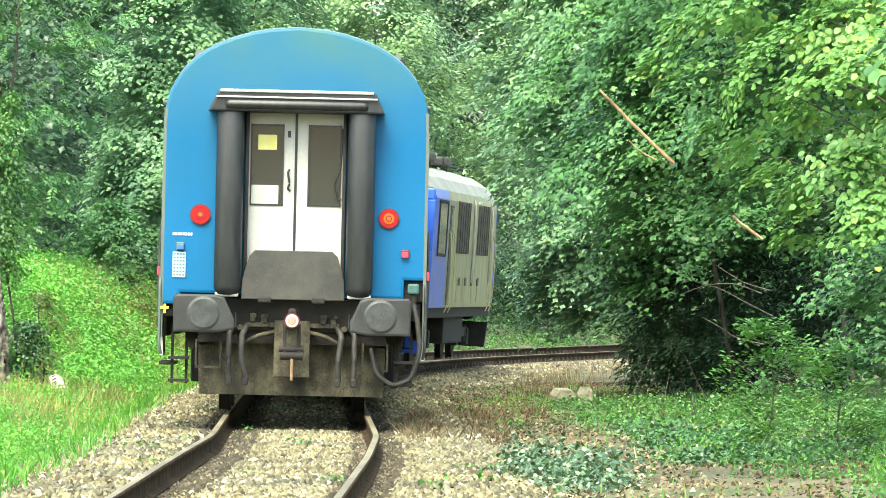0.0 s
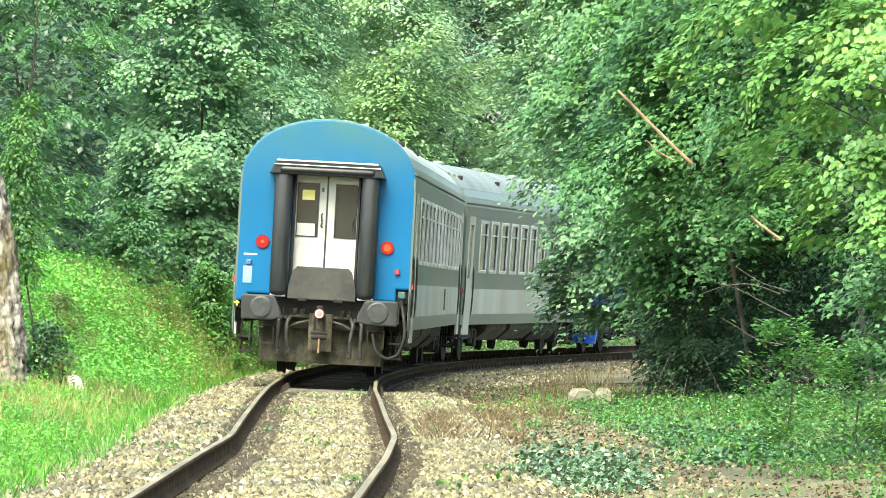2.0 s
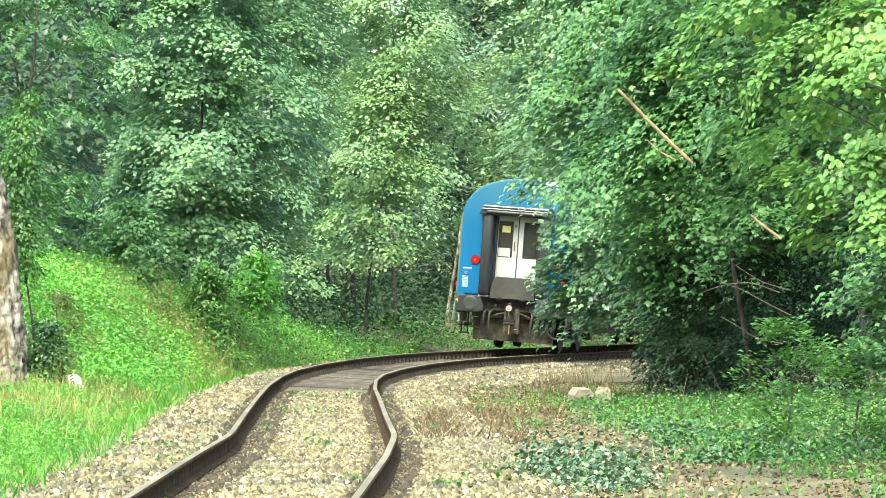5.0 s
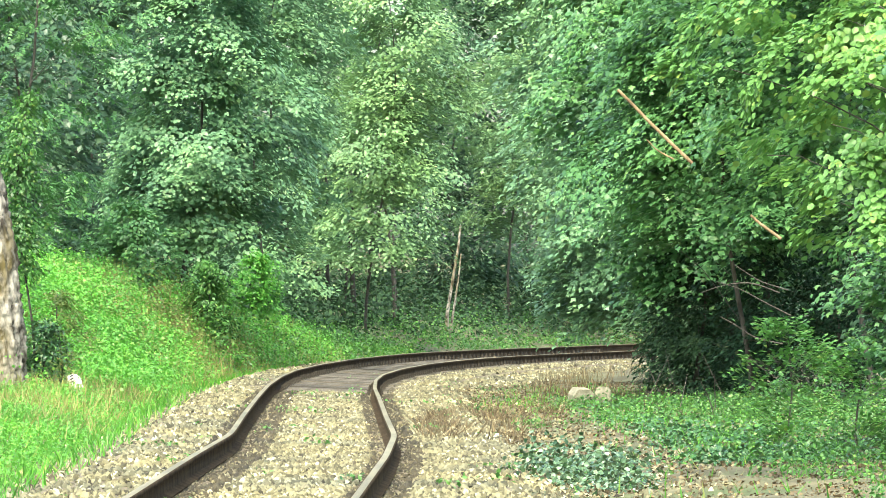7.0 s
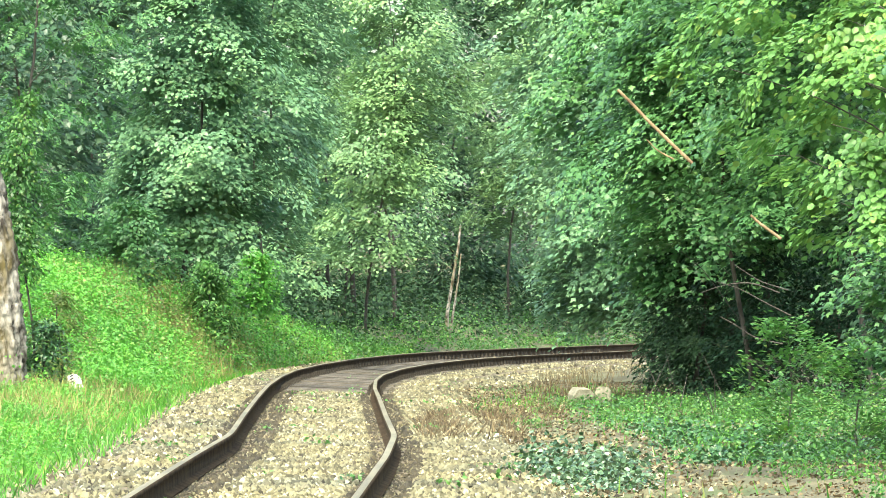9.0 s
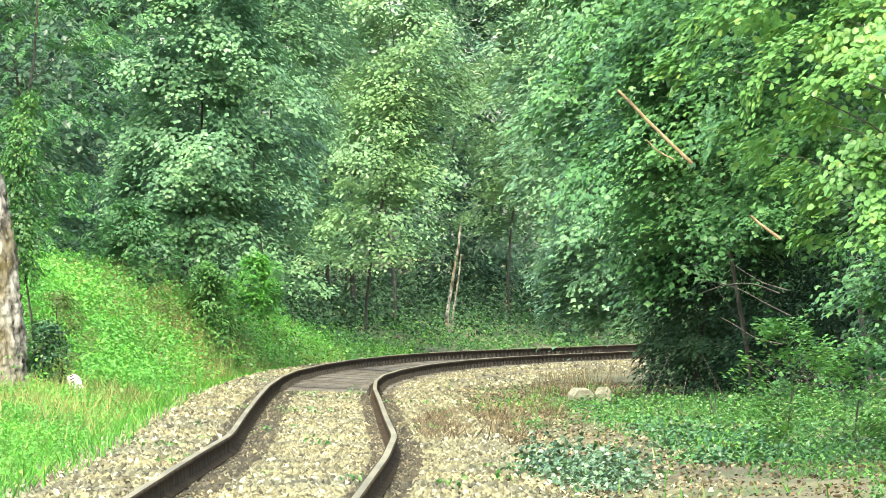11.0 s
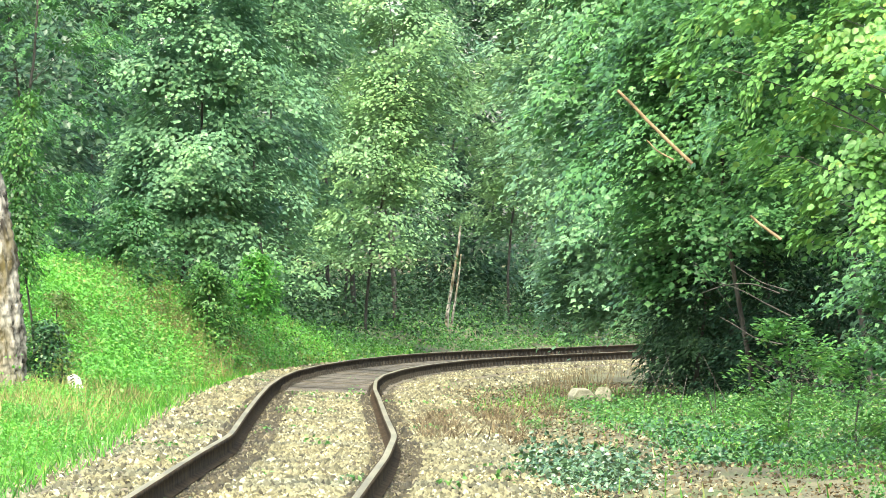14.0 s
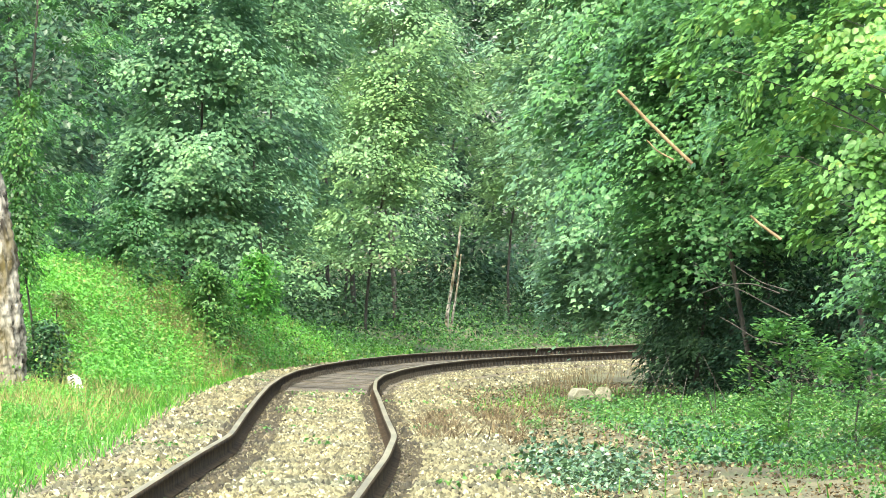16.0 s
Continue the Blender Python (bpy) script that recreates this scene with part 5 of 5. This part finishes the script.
def coach(label, ends, roof):
    c = tagged(new("passenger_coach"), label, "railway coach", group="train")
    # roof
    top = [q for q in ARCH if q[1] > 3.52]
    o = [(x + (0.003 if x > 0.2 else 0), z + 0.004) for x, z in top]
    inner = [(x - 0.03 if x > 0.2 else x, z - 0.035) for x, z in top]
    bm = bmesh.new()
    prism(bm, o + [(-x, z) for x, z in o[-2::-1]] + [(-x, z) for x, z in inner[:-1]] + inner[::-1], -END + 0.045, END - 0.045)
    part("roof", bm, roof, c, "curved grey roof", False)
    for yv in (-9.5, -3.2, 3.2, 9.5):
        bm = bmesh.new()
        rod(bm, 0.35, yv, 4.10, 0.16, 0.08, r2=0.09)
        part("roof_vent", bm, roof, c, "roof ventilator", True)
    for yv in (-11.4, -5.4):
        one_box("roof_box", M_CHASSIS, c, 1.10, yv, 3.80, 0.10, 0.16, 0.09, 0.02, "small dark roof fitting")
    # side walls with window openings
    for sx in (-1, 1):
        bands = [(0.80, 1.02, 0), (1.02, 1.54, 1), (1.54, 1.90, 0), (1.90, 2.94, 2), (2.94, 3.03, 0)]
        for lo, hi, k in bands:
            mat, lab = (M_SIDE_LIGHT, "light grey side panel") if k == 1 else (M_SIDE_DARK, "dark grey-green side panel")
            spans = [(-END, -11.75), (-10.85, 10.85), (11.75, END)]
            if k == 2:
                e2 = [-10.85] + [q for yw in WINDOWS for q in (yw - 0.58, yw + 0.58)] + [10.85]
                spans = [spans[0], spans[2]] + list(zip(e2[::2], e2[1::2]))
            for a, b in spans:
                one_box("window_pillar" if k == 2 else "side_panel", M_SIDE_DARK if abs(a + b) > 23 else mat, c, sx * 1.395, (a + b) / 2, (lo + hi) / 2, 0.034, b - a, hi - lo, 0.0, lab)
        bm = bmesh.new()
        edge = [q for q in ARCH if 3.1 < q[1] < 3.60]
        prism(bm, [(sx * x, z) for x, z in edge] + [(sx * (x - 0.03), z - 0.02) for x, z in edge[::-1]], -END + 0.061, END - 0.061)
        part("roof_edge", bm, M_SIDE_DARK, c, "grey-green lower roof curve")
        one_box("cantrail", M_SIDE_DARK, c, sx * 1.385, 0, 3.13, 0.04, 24.5, 0.20, 0.005)
        one_box("cantrail", M_SIDE_DARK, c, sx * 1.355, 0, 3.27, 0.04, 24.48, 0.12, 0.005)
        one_box("gutter", M_SIDE_DARK, c, sx * 1.40, 0, 3.30, 0.05, 24.3, 0.03, 0.005)
        for yw in WINDOWS:
            w = new("window")
            w.parent = c
            one_box("pane", M_GLASS_SIDE, w, sx * 1.385, yw, 2.42, 0.008, 1.12, 1.0, 0.001)
            bm = bmesh.new()
            for dy in (-0.55, 0.55):
                box(bm, sx * 1.415, yw + dy, 2.42, 0.035, 0.075, 1.10, 0.012)
            for dz in (-0.515, 0.515):
                box(bm, sx * 1.415, yw, 2.42 + dz, 0.035, 1.10, 0.07, 0.012)
            box(bm, sx * 1.41, yw, 2.67, 0.02, 1.04, 0.025)
            part("window_frame", bm, M_SILVER, w, "bright metal window frame")
        for ye in (-11.3, 11.3):
            d = new("side_door")
            d.parent = c
            bm = bmesh.new()
            for a, b, lo, hi in ((-0.45, -0.27, 0.60, 3.03), (0.27, 0.45, 0.60, 3.03), (-0.27, 0.27, 0.60, 1.75), (-0.27, 0.27, 2.85, 3.03)):
                box(bm, sx * 1.40, ye + (a + b) / 2, (lo + hi) / 2, 0.04, b - a, hi - lo)
            part("door_panel", bm, M_SIDE_LIGHT, d, "light grey entrance door")
            one_box("pane", M_GLASS_SIDE, d, sx * 1.39, ye, 2.30, 0.01, 0.54, 1.10, 0.001)
            for dy in (-0.62, 0.62):
                pipe("handrail", M_WEAR, d, [(sx * 1.41, ye + dy, 2.0), (sx * 1.435, ye + dy, 1.9), (sx * 1.435, ye + dy, 1.1), (sx * 1.41, ye + dy, 1.0)], 0.016, n=10)
            one_box("door_step", M_CHASSIS, d, sx * 1.33, ye, 0.52, 0.18, 0.9, 0.04, 0.01)
        one_box("vent_grille", M_GRILLE, c, sx * 1.416, 3.2, 1.30, 0.02, 0.35, 0.40, 0.005, "dark vent grille")
    # floor, inside partitions and belly
    one_box("floor", M_CHASSIS, c, 0, 0, 1.12, 2.72, 24.3, 0.20, 0.02, "sooty underframe")
    for yv in (-10.6, -3.5, 3.5, 10.6):
        one_box("partition", M_PLATE, c, 0, yv, 2.3, 2.6, 0.05, 2.2, 0.01)
    bm = bmesh.new()
    prism(bm, [(-1.30, 0.95), (-1.24, 0.66), (-1.0, 0.42), (1.0, 0.42), (1.24, 0.66), (1.30, 0.95)], -6.6, -3.2, 0.02)
    part("equipment_case", bm, M_DUSTY, c, "dusty curved case under the floor")
    bm = bmesh.new()
    prism(bm, [(-1.30, 0.95), (-1.24, 0.66), (-1.0, 0.42), (1.0, 0.42), (1.24, 0.66), (1.30, 0.95)], -2.6, 1.8, 0.02)
    part("equipment_case", bm, M_DUSTY, c, "dusty curved case under the floor")
    bm = bmesh.new()
    prism(bm, [(-1.28, 0.95), (-1.22, 0.60), (-1.0, 0.38), (1.0, 0.38), (1.22, 0.60), (1.28, 0.95)], 2.3, 6.7, 0.02)
    part("equipment_case", bm, M_CHASSIS, c, "dusty curved case under the floor")
    for yv in (-8.6, 8.6):
        bogie(c, yv)
    coach_end(c, 0, ends[0])
    coach_end(c, 180, ends[1])
    return c


def locomotive():
    c = tagged(new("diesel_locomotive"), "blue and olive-grey diesel locomotive with roof grilles", "locomotive", group="train")
    e = 7.5
    prof = [(1.45, 1.15), (1.45, 3.30), (1.40, 3.48), (1.22, 3.72), (0.85, 3.93), (0.4, 4.03), (0, 4.06)]
    wall = [(x, z) for x, z in prof[:3]]
    for y0, y1, mat, lab in ((-e + 0.25, -e + 3.2, M_LOCO_BLUE, "blue cab side"), (-e + 3.2, e - 2.0, M_LOCO_SIDE, "olive-grey engine room side"), (e - 2.0, e - 0.25, M_LOCO_SIDE, "olive-grey cab side")):
        for sx in (-1, 1):
            bm = bmesh.new()
            prism(bm, [(sx * x, z) for x, z in wall] + [(sx * 1.34, 3.48), (sx * 1.38, 1.15)], y0, y1)
            part("side_wall", bm, mat, c, lab)
    bm = bmesh.new()
    o = prof[2:]
    prism(bm, o + [(-x, z) for x, z in o[-2::-1]], -e + 0.1, e - 0.1, 0.03)
    part("roof", bm, M_LOCO_ROOF, c, "pale curved roof")
    for yv, h in ((-4.9, 0.20), (-1.6, 0.24), (2.2, 0.20)):
        bm = bmesh.new()
        box(bm, 0, yv, 4.06 + h / 2, 1.5, 1.9, h, 0.05)
        part("roof_housing", bm, M_BUFFER, c, "grey fan housing on the roof")
        for k in range(6):
            one_box("louvre", M_GRILLE, c, 0.76, yv - 0.75 + k * 0.3, 4.06 + h * 0.5, 0.03, 0.2, h * 0.6, 0.005)
    for sx in (-1, 1):
        pipe("roof_rail", M_CHASSIS, c, [(sx * 0.80, -6.3, 3.93), (sx * 0.80, -6.2, 4.08), (sx * 0.80, 5.6, 4.08), (sx * 0.80, 5.8, 3.93)], 0.03, n=40)
        for k in range(4):
            one_box("roof_post", M_CHASSIS, c, sx * 0.80, -6.0 + 3.8 * k, 4.0, 0.03, 0.04, 0.16, 0.01)
    for turn in (0, 180):
        f = new("cab_front")
        f.parent = c
        f.matrix_basis = pose(0, 0, 0, 0, 0, turn)
        bm = bmesh.new()
        prism(bm, [(-1.45, 1.15), (1.45, 1.15), (1.45, 2.25), (-1.45, 2.25)], -e, -e + 0.25, 0.06)
        for x0, x1 in ((-1.45, -1.25), (-0.09, 0.09), (1.25, 1.45)):
            box(bm, (x0 + x1) / 2, -e + 0.13, 2.75, x1 - x0, 0.22, 1.02, 0.03)
        box(bm, 0, -e + 0.13, 3.36, 2.86, 0.24, 0.24, 0.04)
        part("front_wall", bm, M_LOCO_BLUE, f, "blue cab front")
        for x in (-0.67, 0.67):
            one_box("windscreen", M_GLASS_SIDE, f, x, -e + 0.16, 2.75, 1.16, 0.02, 1.0, 0.003, "dark windscreen")
            one_rod("headlamp", M_PAPER, f, x * 1.5, -e - 0.03, 1.75, 0.12, 0.08, "y", label="round lamp")
        bm = bmesh.new()
        prism(bm, [(-1.35, 0.25), (1.35, 0.25), (1.4, 0.8), (-1.4, 0.8)], -e - 0.05, -e + 0.1, 0.02)
        part("snow_plough", bm, M_CHASSIS if turn else M_LOCO_BLUE, f, "snow plough")
        for sx in (-1, 1):
            one_rod("buffer", M_CHASSIS, f, sx * 0.9, -e - 0.3, 1.06, 0.24, 0.5, "y", 0.14, "dark round buffer")
    for sx in (-1, 1):
        for yd in (-3.7, 6.3):
            d = new("cab_door")
            d.parent = c
            one_box("door_panel", M_GRILLE if yd < 0 else M_LOCO_SIDE, d, sx * 1.455, yd, 2.2, 0.03, 0.62, 2.0, 0.01, "narrow cab door")
            one_box("pane", M_GLASS_SIDE, d, sx * 1.47, yd, 2.85, 0.012, 0.42, 0.6, 0.003)
            for dy in (-0.42, 0.42):
                pipe("handrail", M_LOCO_SIDE, d, [(sx * 1.45, yd + dy, 2.7), (sx * 1.53, yd + dy, 2.6), (sx * 1.53, yd + dy, 1.2), (sx * 1.45, yd + dy, 1.05)], 0.013, n=12)
        cw = one_box("cab_window", M_GLASS_SIDE, c, sx * 1.455, -5.6, 2.72, 0.02, 1.7, 1.0, 0.008, "dark cab side window")
        bm = bmesh.new()
        for dy in (-0.88, 0.88):
            box(bm, sx * 1.462, -5.6 + dy, 2.72, 0.03, 0.06, 1.1, 0.01)
        for dz in (-0.53, 0.53):
            box(bm, sx * 1.462, -5.6, 2.72 + dz, 0.03, 1.7, 0.06, 0.01)
        part("window_frame", bm, M_CHASSIS, cw)
        for yg in (-0.9, 4.0):
            g = new("side_grille")
            g.parent = c
            one_box("grille_back", M_GRILLE, g, sx * 1.455, yg, 2.78, 0.02, 2.7, 1.06, 0.004, "dark ventilation grille")
            bm = bmesh.new()
            for k in range(10):
                box(bm, sx * 1.470, yg, 2.30 + k * 0.105, 0.014, 2.66, 0.018)
            for k in range(6):
                box(bm, sx * 1.472, yg - 1.33 + k * 0.532, 2.78, 0.016, 0.03, 1.06)
            part("slats", bm, M_DUSTY, g, "rusty brown grille slats")
        for yg in (1.55, 6.0):
            pipe("rain_pipe", M_LOCO_ROOF, c, [(sx * 1.45, yg, 3.40), (sx * 1.49, yg, 3.28), (sx * 1.49, yg, 1.75), (sx * 1.46, yg, 1.66)], 0.03, "pale pipe down the side", n=12)
        for k in range(4):
            one_box("hand_hold", M_GRILLE, c, sx * 1.46, -1.2 + 1.5 * k, 1.68, 0.03, 0.30, 0.17, 0.01)
        for yg in (-1.0, 2.6):
            bm = bmesh.new()
            for dy in (-0.7, 0.7):
                box(bm, sx * 1.455, yg + dy, 1.5, 0.02, 0.025, 0.5)
            for dz in (1.25, 1.75):
                box(bm, sx * 1.455, yg, dz, 0.02, 1.4, 0.025)
            part("hatch", bm, M_LOCO_SIDE, c, "outlined hatch")
        bm = bmesh.new()
        box(bm, sx * 1.05, 0, 0.70, 0.5, 4.5, 0.62, 0.05)
        part("fuel_tank", bm, M_CHASSIS, c, "sooty fuel tank")
    one_box("underframe", M_CHASSIS, c, 0, 0, 1.05, 2.8, 14.8, 0.22, 0.02, "sooty underframe")
    one_box("engine", M_CHASSIS, c, 0, 0, 2.2, 1.6, 11, 2.0, 0.05)
    for yv in (-4.6, 4.6):
        bogie(c, yv)
    return c


SPEED, START, SPACING = 15.2, 60.0, 24.8


def ride(thing, offset, pivot):
    rows = []
    for i in range(0, 65):
        t = i * 0.25
        s = START + SPEED * t + offset
        a, b = on_line(s - pivot), on_line(s + pivot)
        ax, bx = Vector((a[0], a[1], a[2])), Vector((b[0], b[1], b[2]))
        m, d = (ax + bx) / 2, bx - ax
        w = -0.07  # the cars ride slightly to the outside
        rows.append((t, pose(m.x + w, m.y, m.z + 0.05 * float(ease((s - 82) / 20)), math.degrees(math.atan2(d.z, math.hypot(d.x, d.y))), math.degrees((a[4] + b[4]) / 2), -math.degrees(math.atan2(d.x, d.y)))))
    walk(thing, rows)


ground()
the_track = track()
ballast()
forest()
near_shrubs()
undergrowth()
small_things()
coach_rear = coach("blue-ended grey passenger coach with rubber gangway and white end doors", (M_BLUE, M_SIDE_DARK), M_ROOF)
coach_front = coach("grey passenger coach with a dark window band behind the locomotive", (M_SIDE_DARK, M_SIDE_DARK), M_ROOF_DULL)
loco = locomotive()
sleepers(the_track)


def motions():
    ride(coach_rear, 12.25, 8.6)
    ride(coach_front, 12.25 + SPACING, 8.6)
    ride(loco, 2 * SPACING + 7.6, 4.6)


motions()
